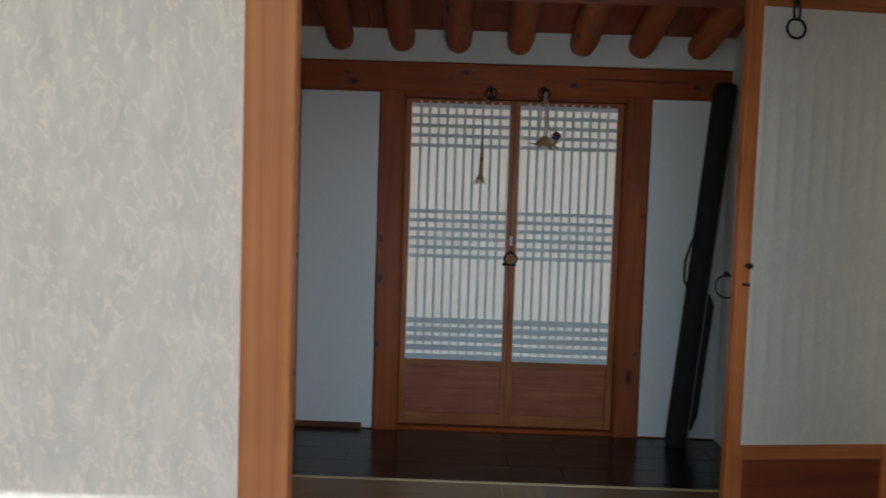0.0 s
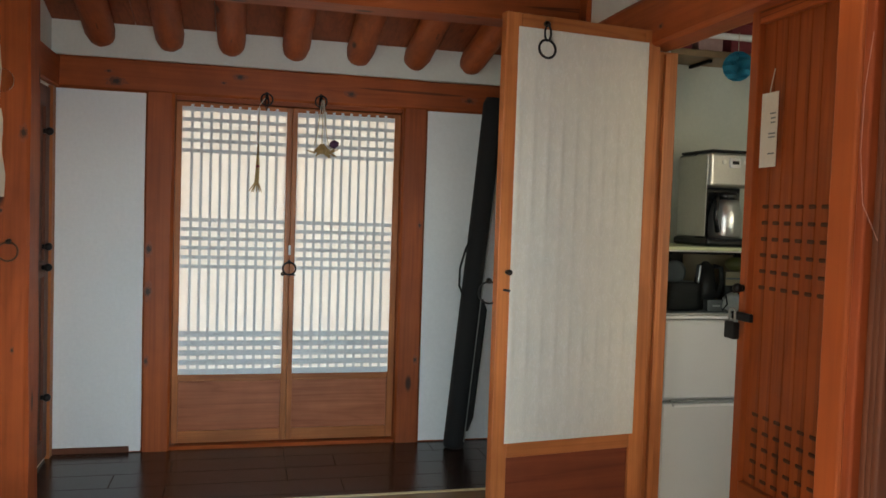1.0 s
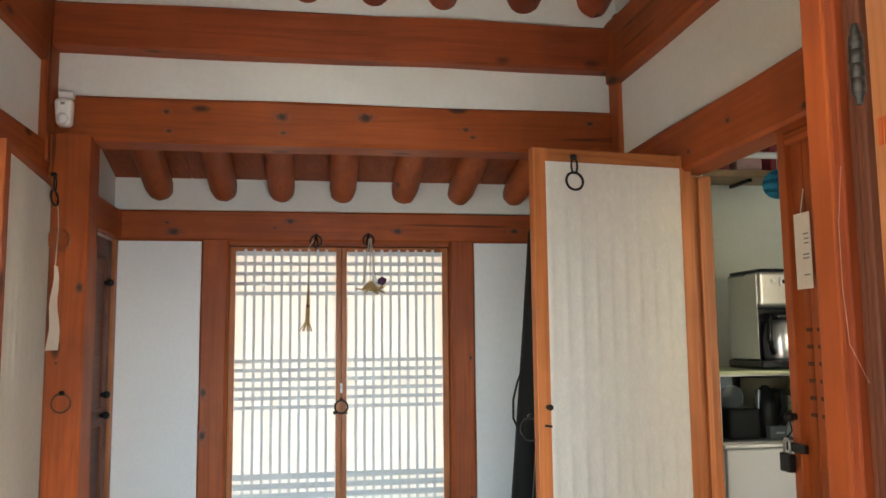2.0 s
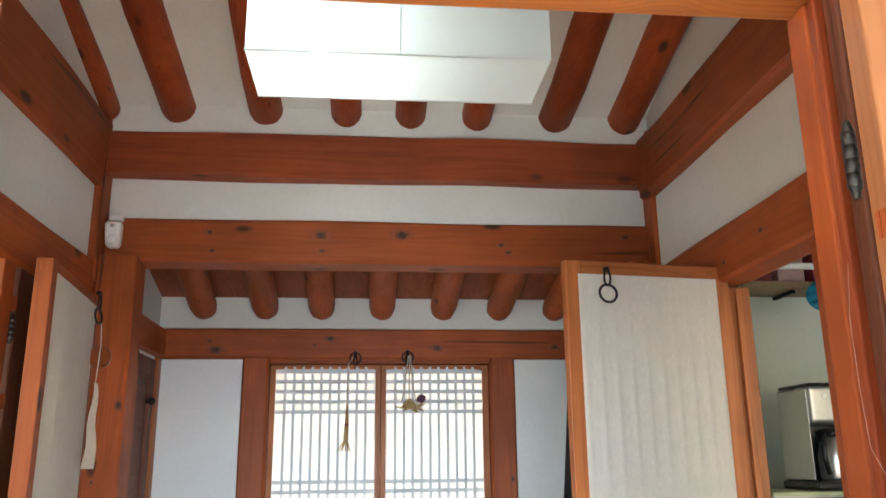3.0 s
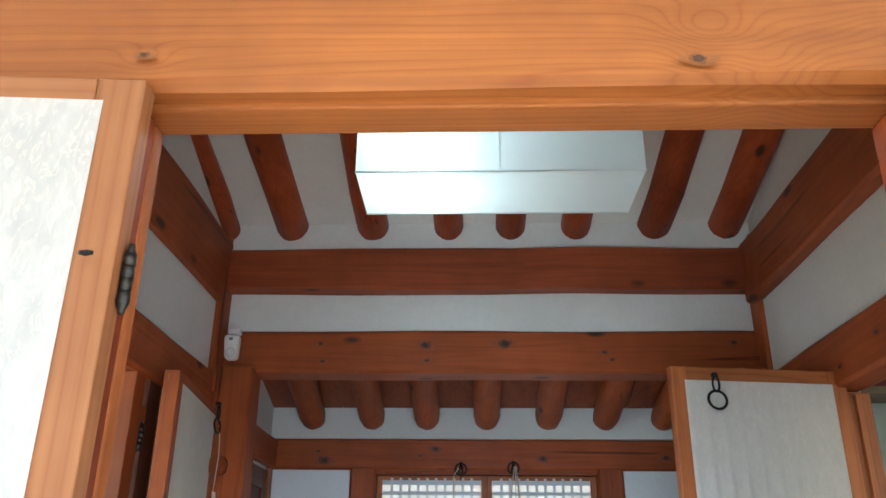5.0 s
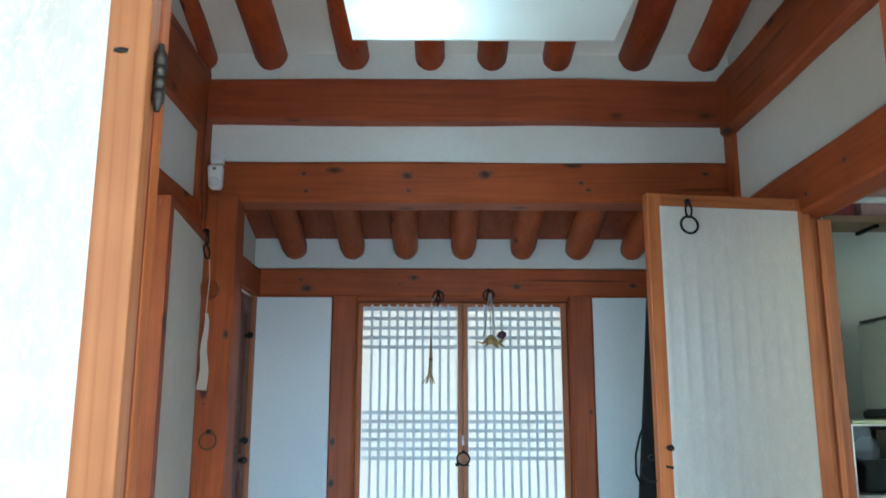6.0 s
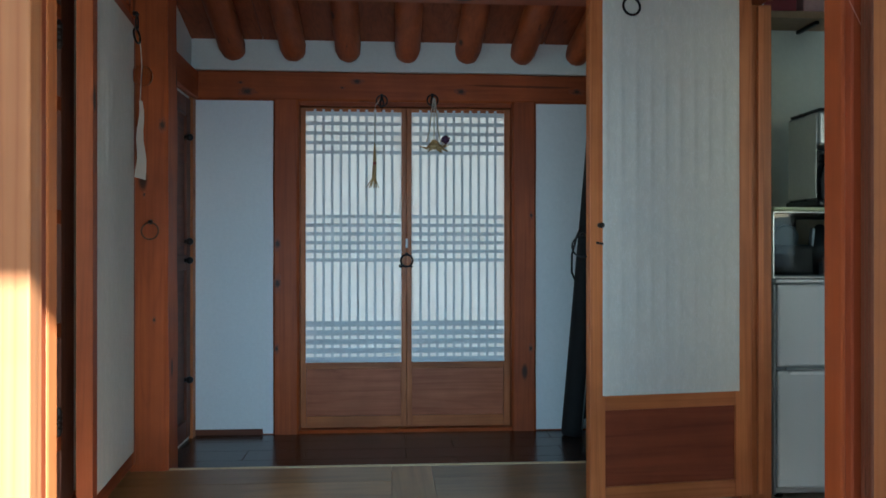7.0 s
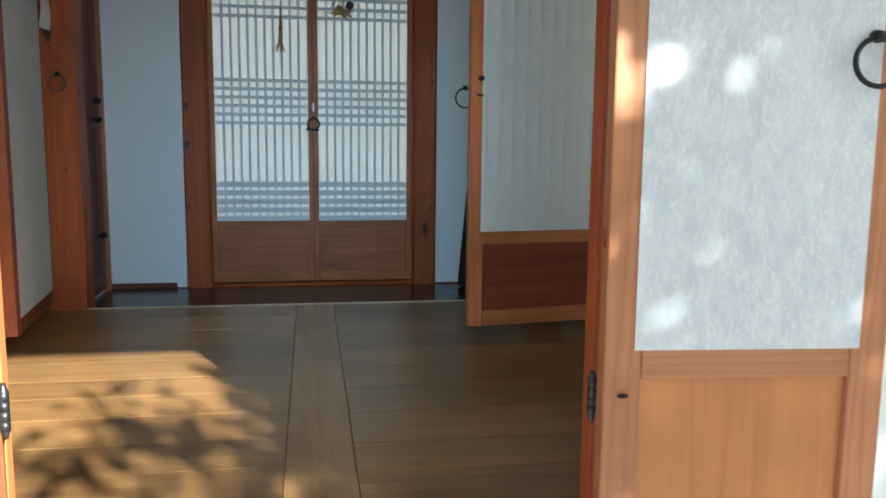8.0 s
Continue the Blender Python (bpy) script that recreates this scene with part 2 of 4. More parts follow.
LIGHTWOOD = plain("pale_wood", (0.55, 0.42, 0.24), 0.5, 0, 0.3, 30)
STRAW = plain("dry_straw", (0.42, 0.28, 0.12), 0.8, 0, 0.5, 150)
CORD = plain("cotton_cord", (0.62, 0.56, 0.46), 0.8, 0, 0.3, 200)
# white card with the warm light off the wood mixed into its colour
TAG = plain("card", (0.70, 0.62, 0.52), 0.7, 0, 0.1, 80)
INK = plain("ink", (0.20, 0.20, 0.19), 0.7, 0, 0.0)
RED = plain("dull_red", (0.25, 0.03, 0.04), 0.5, 0, 0.2, 40)
PINK = plain("dusty_pink", (0.55, 0.33, 0.30), 0.5, 0, 0.2, 40)
EARTH = plain("packed_earth", (0.24, 0.228, 0.208), 0.95, 0, 0.6, 9)
STONE = plain("granite", (0.36, 0.35, 0.33), 0.85, 0, 0.5, 60)
LEAVES = plain("foliage", (0.06, 0.11, 0.03), 0.6, 0, 0.4, 9)
BARK = plain("bark", (0.10, 0.07, 0.05), 0.9, 0, 0.5, 30)
TILE = plain("roof_tile", (0.07, 0.07, 0.075), 0.8, 0, 0.4, 25)


# ---------------------------------------------------------------- mesh helpers
def box(bm, x0, x1, y0, y1, z0, z1, bevel=0.0, seg=2, m=None):
    r = bmesh.ops.create_cube(bm, size=1.0)
    vs = r["verts"]
    for v in vs:
        v.co = Vector((x0 + (v.co.x + 0.5) * (x1 - x0), y0 + (v.co.y + 0.5) * (y1 - y0), z0 + (v.co.z + 0.5) * (z1 - z0)))
    if bevel:
        es = list({e for v in vs for e in v.link_edges})
        r = bmesh.ops.bevel(bm, geom=es, offset=bevel, segments=seg, affect='EDGES', profile=0.5)
        vs = r["verts"]
    if m:
        bmesh.ops.transform(bm, matrix=m, verts=list({v for v in vs}))
    return bm


def boxed(*a, **k):
    return box(bmesh.new(), *a, **k)


def tube(bm, pts, radii, n=14, wob=0.0, seed=0, caps=True):
    """A round bar along points, with a radius at each."""
    rnd = random.Random(seed)
    rings = []
    pts = [Vector(p) for p in pts]
    side = None
    for i, p in enumerate(pts):
        d = (pts[min(i + 1, len(pts) - 1)] - pts[max(i - 1, 0)]).normalized()
        if side is None:
            side = d.orthogonal().normalized()
        side = (side - d * side.dot(d)).normalized()
        up = d.cross(side)
        r = radii[i] if isinstance(radii, (list, tuple)) else radii
        rings.append([bm.verts.new(p + (side * math.cos(a) + up * math.sin(a)) * r * (1 + wob * (rnd.random() - 0.5)))
                      for a in (2 * math.pi * k / n for k in range(n))])
    for a, b in zip(rings, rings[1:]):
        for k in range(n):
            bm.faces.new((a[k], a[(k + 1) % n], b[(k + 1) % n], b[k])).smooth = True
    if caps:
        bm.faces.new(list(reversed(rings[0])))
        bm.faces.new(rings[-1])
    return bm


def ring(bm, centre, normal, radius, thick, n=28, k=8):
    c, nn = Vector(centre), Vector(normal).normalized()
    u = nn.orthogonal().normalized()
    v = nn.cross(u)
    loops = []
    for i in range(n):
        a = 2 * math.pi * i / n
        o = u * math.cos(a) + v * math.sin(a)
        loops.append([bm.verts.new(c + o * (radius + thick * math.cos(b)) + nn * thick * math.sin(b)) for b in (2 * math.pi * j / k for j in range(k))])
    for i in range(n):
        p, q = loops[i], loops[(i + 1) % n]
        for j in range(k):
            bm.faces.new((p[j], q[j], q[(j + 1) % k], p[(j + 1) % k])).smooth = True
    return bm


def ball(bm, centre, r, sub=2, scale=(1, 1, 1)):
    q = bmesh.ops.create_icosphere(bm, subdivisions=sub, radius=r)
    for v in q["verts"]:
        v.co = Vector((v.co.x * scale[0], v.co.y * scale[1], v.co.z * scale[2])) + Vector(centre)
        for f in v.link_faces:
            f.smooth = True
    return bm


def mesh_ob(name, bm, material):
    bmesh.ops.recalc_face_normals(bm, faces=bm.faces[:])
    me = bpy.data.meshes.new(name)
    bm.to_mesh(me)
    bm.free()
    me.materials.append(material)
    return new(name, me)


def part(name, bm, material, parent, label=""):
    ob = mesh_ob(name, bm, material)
    ob.parent = parent
    if label:
        ob["label"] = label
    return ob


def thing(name, m, label, category, group="", kind=""):
    e = new(name)
    e.matrix_basis = m
    e.empty_display_size = 0.1
    return tagged(e, label, category, group, kind)


def structure(name, bm, material, label, category=""):
    return tagged(mesh_ob(name, bm, material), label, category or name.split("_")[0], "", "structure")


def worn_beam(x0, x1, y0, y1, z0, z1, axis, cuts=24, amount=0.006, seed=0, sag=0.0):
    """A squared timber whose faces and edges waver a little along its length."""
    lo, hi = (x0, y0, z0), (x1, y1, z1)
    a, b = [i for i in range(3) if i != axis]
    bm = bmesh.new()
    rows = []
    bev = 0.012
    off = Vector((seed * 3.1, seed * 1.7, 0))
    for k in range(cuts + 1):
        t = k / cuts
        p = lo[axis] + t * (hi[axis] - lo[axis])
        row = []
        for (u, v) in ((0, 1), (1, 0), (2, 0), (3, 1), (3, 2), (2, 3), (1, 3), (0, 2)):
            ca = (lo[a], lo[a] + bev, hi[a] - bev, hi[a])[u]
            cb = (lo[b], lo[b] + bev, hi[b] - bev, hi[b])[v]
            w = noise.noise(Vector((p * 2.3, u * 5.0, v * 3.0)) + off) * amount
            w2 = noise.noise(Vector((p * 1.6, v * 4.0, u * 2.0)) + off + Vector((9, 9, 9))) * amount
            co = [0, 0, 0]
            co[axis], co[a], co[b] = p, ca + w, cb + w2 - sag * 4 * t * (1 - t)
            row.append(bm.verts.new(co))
        rows.append(row)
    for p, q in zip(rows, rows[1:]):
        for k in range(8):
            bm.faces.new((p[k], p[(k + 1) % 8], q[(k + 1) % 8], q[k]))
    bm.faces.new(rows[0])
    bm.faces.new(list(reversed(rows[-1])))
    return bm


# ---------------------------------------------------------------- setting: walls, beams, ceilings
# room between x -0.62 and 1.73; front frame at y 0.93 to 1.06; alcove from y 3.55 to 4.75
def wall_with_hole(axis, at, thick, u0, u1, z0, z1, holes):
    """Blocks of a wall across axis 'x' or 'y' leaving rectangular holes (u0, u1, z0, z1) free."""
    bm = bmesh.new()
    us = sorted({u0, u1, *[h[0] for h in holes], *[h[1] for h in holes]})
    for a, b in zip(us, us[1:]):
        spans = [(z0, z1)]
        for h in holes:
            if h[0] <= a and b <= h[1]:
                cut = []
                for s, e in spans:
                    if h[2] > s:
                        cut.append((s, min(e, h[2])))
                    if h[3] < e:
                        cut.append((max(s, h[3]), e))
                spans = [c for c in cut if c[1] - c[0] > 1e-4]
        for s, e in spans:
            if axis == 'x':
                box(bm, at, at + thick, a, b, s, e)
            else:
                box(bm, a, b, at, at + thick, s, e)
    return bm


structure("wall_east", wall_with_hole('x', 1.72, 0.08, 1.07, 4.9, -0.5, 3.3, [(1.66, 2.92, -0.12, 1.85)]), PLASTER, "white plastered side wall with the kitchen doorway", "wall")
structure("wall_west", wall_with_hole('x', -0.74, 0.12, 1.07, 4.9, -0.5, 3.3, [(1.70, 2.93, 0.06, 1.83), (3.72, 4.58, -0.1, 1.72)]), PLASTER, "white plastered side wall with two doorways", "wall")
structure("wall_north", wall_with_hole('y', 4.68, 0.14, -0.62, 1.72, -0.5, 2.5, [(-0.16, 1.28, -0.13, 1.74)]), PLASTER, "white plastered back wall round the lattice doors", "wall")
# the two side openings are unseen, added to hold the rooms' fill lamps
structure("wall_south", wall_with_hole('y', 1.00, 0.07, -3.0, 4.0, -0.5, 3.2, [(0.0, 1.09, -0.06, 1.80), (-2.25, -1.25, 0.6, 1.7), (2.15, 3.15, 0.8, 1.8)]), PLASTER, "white plastered front wall with the door opening", "wall")
structure("wall_upper", boxed(-0.62, 1.72, 3.56, 3.66, 2.15, 2.40), PLASTER, "white plaster band between two beams", "wall")

# back rooms seen through the doorways
bm = bmesh.new()
box(bm, 1.83, 4.0, 3.62, 3.72, -0.6, 3.0)
box(bm, 3.9, 4.0, 1.07, 3.62, -0.6, 3.0)
structure("wall_kitchen", bm, PALE, "pale cream kitchen walls", "wall")
structure("ceiling_kitchen", boxed(1.83, 4.0, 1.07, 3.72, 2.30, 2.40), PLASTER, "white kitchen ceiling", "ceiling")
structure("floor_kitchen", boxed(1.72, 4.0, 1.07, 3.72, -0.20, -0.09), plain("kitchen_vinyl", (0.35, 0.27, 0.18), 0.35, 0, 0.3, 12), "brown vinyl kitchen floor", "floor")
bm = bmesh.new()
box(bm, -3.0, -0.74, 4.2, 4.3, -0.6, 3.0)
box(bm, -3.0, -2.9, 1.07, 4.2, -0.6, 3.0)
structure("wall_side_room", bm, PALE, "pale walls of the side room", "wall")
structure("ceiling_side_room", boxed(-3.0, -0.74, 1.07, 4.3, 2.30, 2.40), PLASTER, "white side room ceiling", "ceiling")
structure("floor_side_room", boxed(-3.0, -0.74, 1.07, 4.3, -0.10, 0.05), LIGHTWOOD, "pale side room floor", "floor")

# main timbers
structure("main_beam", worn_beam(-0.60, 1.735, 3.54, 3.70, 2.00, 2.183, 0, seed=1), BEAM[0], "reddish pine beam across the room over the alcove", "beam")
structure("purlin_beam", worn_beam(-0.60, 1.735, 3.47, 3.66, 2.356, 2.545, 0, seed=2, amount=0.014), PURLIN, "reddish pine purlin under the rafters", "beam")
structure("back_beam", worn_beam(-0.62, 1.72, 4.655, 4.76, 1.736, 1.901, 0, seed=3), BEAM[0], "reddish pine beam over the lattice doors", "beam")
structure("side_beam_east", worn_beam(1.665, 1.80, 1.07, 3.50, 2.285, 2.56, 1, seed=4, amount=0.015), BEAM[1], "heavy reddish pine side beam", "beam")
structure("side_beam_west", worn_beam(-0.70, -0.585, 1.07, 3.50, 2.285, 2.58, 1, seed=5, amount=0.015), BEAM[1], "heavy reddish pine side beam", "beam")
structure("door_beam_east", worn_beam(1.690, 1.80, 1.07, 3.56, 1.778, 1.965, 1, seed=6), BEAM[1], "reddish pine lintel beam over the kitchen doorway", "beam")
structure("door_beam_west", worn_beam(-0.70, -0.595, 1.07, 3.56, 1.80, 1.985, 1, seed=7), BEAM[1], "reddish pine lintel beam over the side doorway", "beam")
structure("post_west", worn_beam(-0.60, -0.44, 3.49, 3.66, -0.15, 2.01, 2, seed=8), BEAM[2], "square reddish pine post under the beam", "post")
structure("post_east", worn_beam(1.60, 1.735, 3.49, 3.66, -0.15, 2.01, 2, seed=9), BEAM[2], "square reddish pine post under the beam", "post")
structure("corner_post_west", worn_beam(-0.72, -0.588, 3.45, 3.58, 1.9, 2.6, 2, seed=10), BEAM[2], "reddish pine corner post", "post")
structure("corner_post_east", worn_beam(1.703, 1.80, 3.45, 3.58, 1.9, 2.6, 2, seed=11), BEAM[2], "reddish pine corner post", "post")
# alcove side timbers
structure("alcove_beam_west", worn_beam(-0.66, -0.585, 3.66, 4.66, 1.735, 1.90, 1, seed=12), BEAM[1], "reddish pine beam over the alcove side door", "beam")

# sloping main ceiling, rising towards the front, then falling behind the door lintel
SLOPE = 0.35
def zc(y):
    return 2.700 + SLOPE * (3.40 - y) if y >= 2.0 else 2.700 + SLOPE * (3.40 - 2.0) - SLOPE * (2.0 - y)
bm = bmesh.new()
for ya, yb in ((0.9, 2.0), (2.0, 3.66)):
    q = [(-0.76, ya, zc(ya)), (1.84, ya, zc(ya)), (1.84, yb, zc(yb)), (-0.76, yb, zc(yb))]
    lo = [bm.verts.new(p) for p in q]
    hi = [bm.verts.new((p[0], p[1], p[2] + 0.06)) for p in q]
    bm.faces.new(lo)
    bm.faces.new(hi)
    for k in range(4):
        bm.faces.new((lo[k], lo[(k + 1) % 4], hi[(k + 1) % 4], hi[k]))
box(bm, -0.62, 1.72, 3.49, 3.60, 2.53, 2.72)
tagged(mesh_ob("ceiling", bm, PLASTER), "white plastered sloping ceiling between round rafters", "ceiling", "", "structure")

for i, x in enumerate((-0.615, -0.332, 0.040, 0.387, 0.667, 0.957, 1.310, 1.620)):
    r = (0.050, 0.074, 0.072, 0.066, 0.066, 0.066, 0.075, 0.075)[i]
    fan = (-0.015, -0.04, -0.015, 0.0, 0.0, 0.0, 0.072, 0.075)[i]
    pts = [(x + fan * (3.4 - y) + 0.007 * math.sin(k * 2 + i), y, 2.620 + SLOPE * (3.40 - y) + r * 1.06) for k, y in enumerate((3.60, 3.3, 3.0, 2.7, 2.4, 2.0))]
    tagged(mesh_ob("rafter", tube(bmesh.new(), pts, [r, r, r * 1.02, r * 0.98, r, r], 20, 0.05, i), RAFT), "round reddish pine rafter of the main ceiling", "rafter", "main rafters", "structure")

# alcove ceiling: boards and small rafters falling towards the back wall
bm = bmesh.new()
for k in range(6):
    x0, x1 = -0.62 + k * 0.392, -0.62 + (k + 1) * 0.392 - 0.004
    q = [(x0, 3.66, 2.345), (x1, 3.66, 2.345), (x1, 4.75, 2.038), (x0, 4.75, 2.038)]
    lo = [bm.verts.new(p) for p in q]
    hi = [bm.verts.new((p[0], p[1], p[2] + 0.03)) for p in q]
    bm.faces.new(lo), bm.faces.new(hi)
    for j in range(4):
        bm.faces.new((lo[j], lo[(j + 1) % 4], hi[(j + 1) % 4], hi[j]))
tagged(mesh_ob("ceiling_alcove", bm, ALCOVE_BOARD), "reddish pine boards of the low alcove ceiling", "ceiling", "", "structure")
for i, x in enumerate((-0.385, -0.059, 0.241, 0.565, 0.900, 1.209, 1.52)):
    r = 0.071
    pts = [(x + dx * (4.6 - y), y, 1.930 + 0.275 * (4.6 - y) + r * 1.04) for dx in ((0.02, 0.0, 0.0, 0.0, 0.0, 0.02, 0.05)[i],) for y in (4.63, 4.61, 4.55, 4.3, 4.0, 3.68)]
    tagged(mesh_ob("rafter", tube(bmesh.new(), pts, [r * 0.72, r * 0.9, r, r, r * 1.01, r], 18, 0.05, 40 + i), BEAM[1]), "round reddish pine rafter over the alcove", "rafter", "alcove rafters", "structure")
structure("wall_band", boxed(-0.62, 1.72, 4.64, 4.72, 1.901, 2.12), PLASTER, "white plaster band under the alcove rafters", "wall")

# roof closing the house above, and the deep eave in front
bm = bmesh.new()
box(bm, -3.2, 4.2, 0.6, 5.0, 3.32, 3.40)
structure("roof", bm, TILE, "dark tiled roof over the house", "roof")
bm = bmesh.new()
q = [(-3.5, 1.0, 2.75), (4.5, 1.0, 2.75), (4.5, -1.30, 2.012), (-3.5, -1.30, 2.012)]
lo = [bm.verts.new(p) for p in q]
hi = [bm.verts.new((p[0], p[1], p[2] + 0.12)) for p in q]
bm.faces.new(lo), bm.faces.new(hi)
for j in range(4):
    bm.faces.new((lo[j], lo[(j + 1) % 4], hi[(j + 1) % 4], hi[j]))
bm2 = bmesh.new()
q2 = [(p[0], p[1], p[2] - 0.004) for p in q]
bm2.faces.new([bm2.verts.new(p) for p in q2])
structure("eave_soffit", bm2, PLASTER, "white plastered underside of the eave", "eave")
structure("eave", bm, TILE, "deep tiled eave in front of the door", "eave")

# front door frame
structure("front_lintel", worn_beam(-0.9, 2.0, 0.995, 1.075, 1.724, 1.97, 0, seed=13, amount=0.004), LINTEL, "knotty orange pine lintel beam over the front door", "beam")
frame_front = thing("door_frame", pose(0, 0, 0), "orange pine door frame of the open front doorway", "door frame", kind="structure")
part("head", boxed(0.04, 1.05, 1.03, 1.092, 1.713, 1.79, bevel=0.004), LINTEL, frame_front)
part("jamb", boxed(-0.019, 0.081, 1.061, 1.09, -0.05, 1.712, bevel=0.004), LEAFW[2], frame_front)
part("jamb", boxed(-0.022, 0.081, 1.03, 1.0605, -0.05, 1.712, bevel=0.004), RUSTZ, frame_front)
part("jamb", boxed(0.031, 0.071, 1.011, 1.029, -0.05, 1.722, bevel=0.008, seg=3), RUSTZ, frame_front)
part("jamb", boxed(1.001, 1.11, 1.050, 1.092, -0.05, 1.712, bevel=0.004), BEAM[2], frame_front)
part("jamb", boxed(1.003, 1.11, 1.034, 1.0495, -0.05, 1.712, bevel=0.003), RUSTZ, frame_front)
for k in range(3):
    part("moulding", boxed(1.012 - 0.003 * k, 1.06, 1.0215 - 0.0118 * k, 1.0330 - 0.0118 * k, -0.05, 1.722, bevel=0.0045, seg=3), DARKW[2], frame_front)
part("sill", boxed(-0.02, 1.11, 0.93, 1.09, -0.12, -0.03, bevel=0.006), FRONT[0], frame_front)
for s, x in ((1, 0.032), (-1, 1.058)):
    a, b = sorted((x, x - s * 0.16))
    structure("front_post", worn_beam(a, b, 1.013 if s > 0 else 0.998, 1.085, -0.5, 1.722, 2, seed=14 + s), FRONT[2], "orange pine post beside the front door", "post")

# knots in the timbers
KNOT = plain("dark_knot", (0.045, 0.016, 0.009), 0.55, 0, 0.5, 200)
KHALO = plain("knot_halo", (0.15, 0.036, 0.013), 0.5, 0, 0.5, 150)
KSTAIN = plain("knot_stain", (0.28, 0.060, 0.017), 0.5, 0, 0.5, 150)


def knots(parent, spots, face, axis=1, mats=(KSTAIN, KHALO, KNOT), upright=False):
    """Flat irregular knots on a timber's face, drawn out along the grain: (along, height, radius)."""
    kr = random.Random(len(spots))
    for u, z, r in spots:
        for f, mt, lift, long in ((1.55, mats[0], 0.0030, 1.9), (1.15, mats[1], 0.0034, 1.35), (0.72, mats[2], 0.0038, 1.2)):
            bm = bmesh.new()
            ringv = []
            for k in range(18):
                a = 2 * math.pi * k / 18
                q = r * f * (1 + 0.5 * (kr.random() - 0.5))
                c = (u + q * (0.85 if upright else long) * math.cos(a), z + q * (long if upright else 0.85) * math.sin(a))
                ringv.append(bm.verts.new((c[0], face - lift, c[1]) if axis == 1 else (face - lift, c[0], c[1])))
            bm.faces.new(ringv)
            part("knot", bm, mt, parent)


knots(bpy.data.objects["main_beam"], ((0.629, 2.122, 0.019), (0.288, 2.115, 0.017), (-0.167, 2.123, 0.009), (-0.155, 2.044, 0.008), (1.052, 2.084, 0.009), (1.082, 2.052, 0.008), (1.60, 2.127, 0.010), (0.294, 2.048, 0.008)), 3.535)
knots(bpy.data.objects["back_beam"], ((0.286, 1.846, 0.013), (-0.319, 1.784, 0.019), (0.87, 1.797, 0.014), (1.529, 1.802, 0.015), (-0.355, 1.832, 0.007), (0.204, 1.81, 0.006)), 4.650)
knots(bpy.data.objects["front_lintel"], ((0.760, 1.752, 0.0075), (0.083, 1.768, 0.0050)), 0.9925, 1,
      (plain("knot_stain_pale", (0.33, 0.112, 0.024), 0.45, 0, 0.5, 300), plain("knot_rim", (0.22, 0.078, 0.026), 0.45, 0, 0.5, 300), plain("brown_knot", (0.085, 0.034, 0.017), 0.5, 0, 0.6, 260)))
knots(bpy.data.objects["door_beam_east"], ((2.118, 1.800, 0.010), (2.511, 1.867, 0.008)), 1.685, 0)

knots(bpy.data.objects["post_west"], ((-0.458, 1.415, 0.012), (-0.53, 1.13, 0.005), (-0.49, 0.62, 0.006)), 3.485, upright=True)
knots(bpy.data.objects["door_beam_east"], ((1.95, 1.90, 0.013), (2.78, 1.83, 0.008)), 1.684, 0)

# back lattice door frame
for nm, a, b in (("back_post", -0.175, -0.035), ("back_post", 1.160, 1.295)):
    structure(nm, worn_beam(a, b, 4.64, 4.80, -0.13, 1.74, 2, seed=int(a * 10) + 20), BEAM[2], "reddish pine post beside the lattice doors", "post")
knots(bpy.data.objects["back_post"], ((-0.150, 0.94, 0.015), (-0.150, 0.72, 0.017), (-0.155, 0.36, 0.011)), 4.634, upright=True)
knots(bpy.data.objects["back_post.001"], ((1.265, 1.10, 0.008), (1.262, 0.35, 0.010)), 4.634, upright=True)
structure("back_sill", worn_beam(-0.62, 1.72, 4.66, 4.80, -0.20, -0.105, 0, seed=31), BEAM[0], "pine sill under the lattice doors", "sill")
structure("back_head", boxed(-0.035, 1.16, 4.68, 4.78, 1.715, 1.742, bevel=0.003), BEAM[0], "thin pine head over the lattice doors", "trim")


# ---------------------------------------------------------------- doors
def lattice(parent, x0, x1, z0, z1, y0, y1, cols, bands, material, bw=0.012, hw=None):
    """Upright bars across the whole height, cross bars in bands (za, zb, rows)."""
    for i in range(1, cols):
        x = x0 + (x1 - x0) * i / cols
        part("slat", boxed(x - bw / 2, x + bw / 2, y0, y1, z0, z1), material[2], parent)
    for za, zb, rows in bands:
        for j in range(rows + 1):
            z = za + (zb - za) * j / rows
            hb = (hw or bw) / 2
            if z - hb < z0 or z + hb > z1:
                continue
            part("slat", boxed(x0, x1, y0 + 0.001, y1 - 0.001, z - hb, z + hb), material[0], parent)


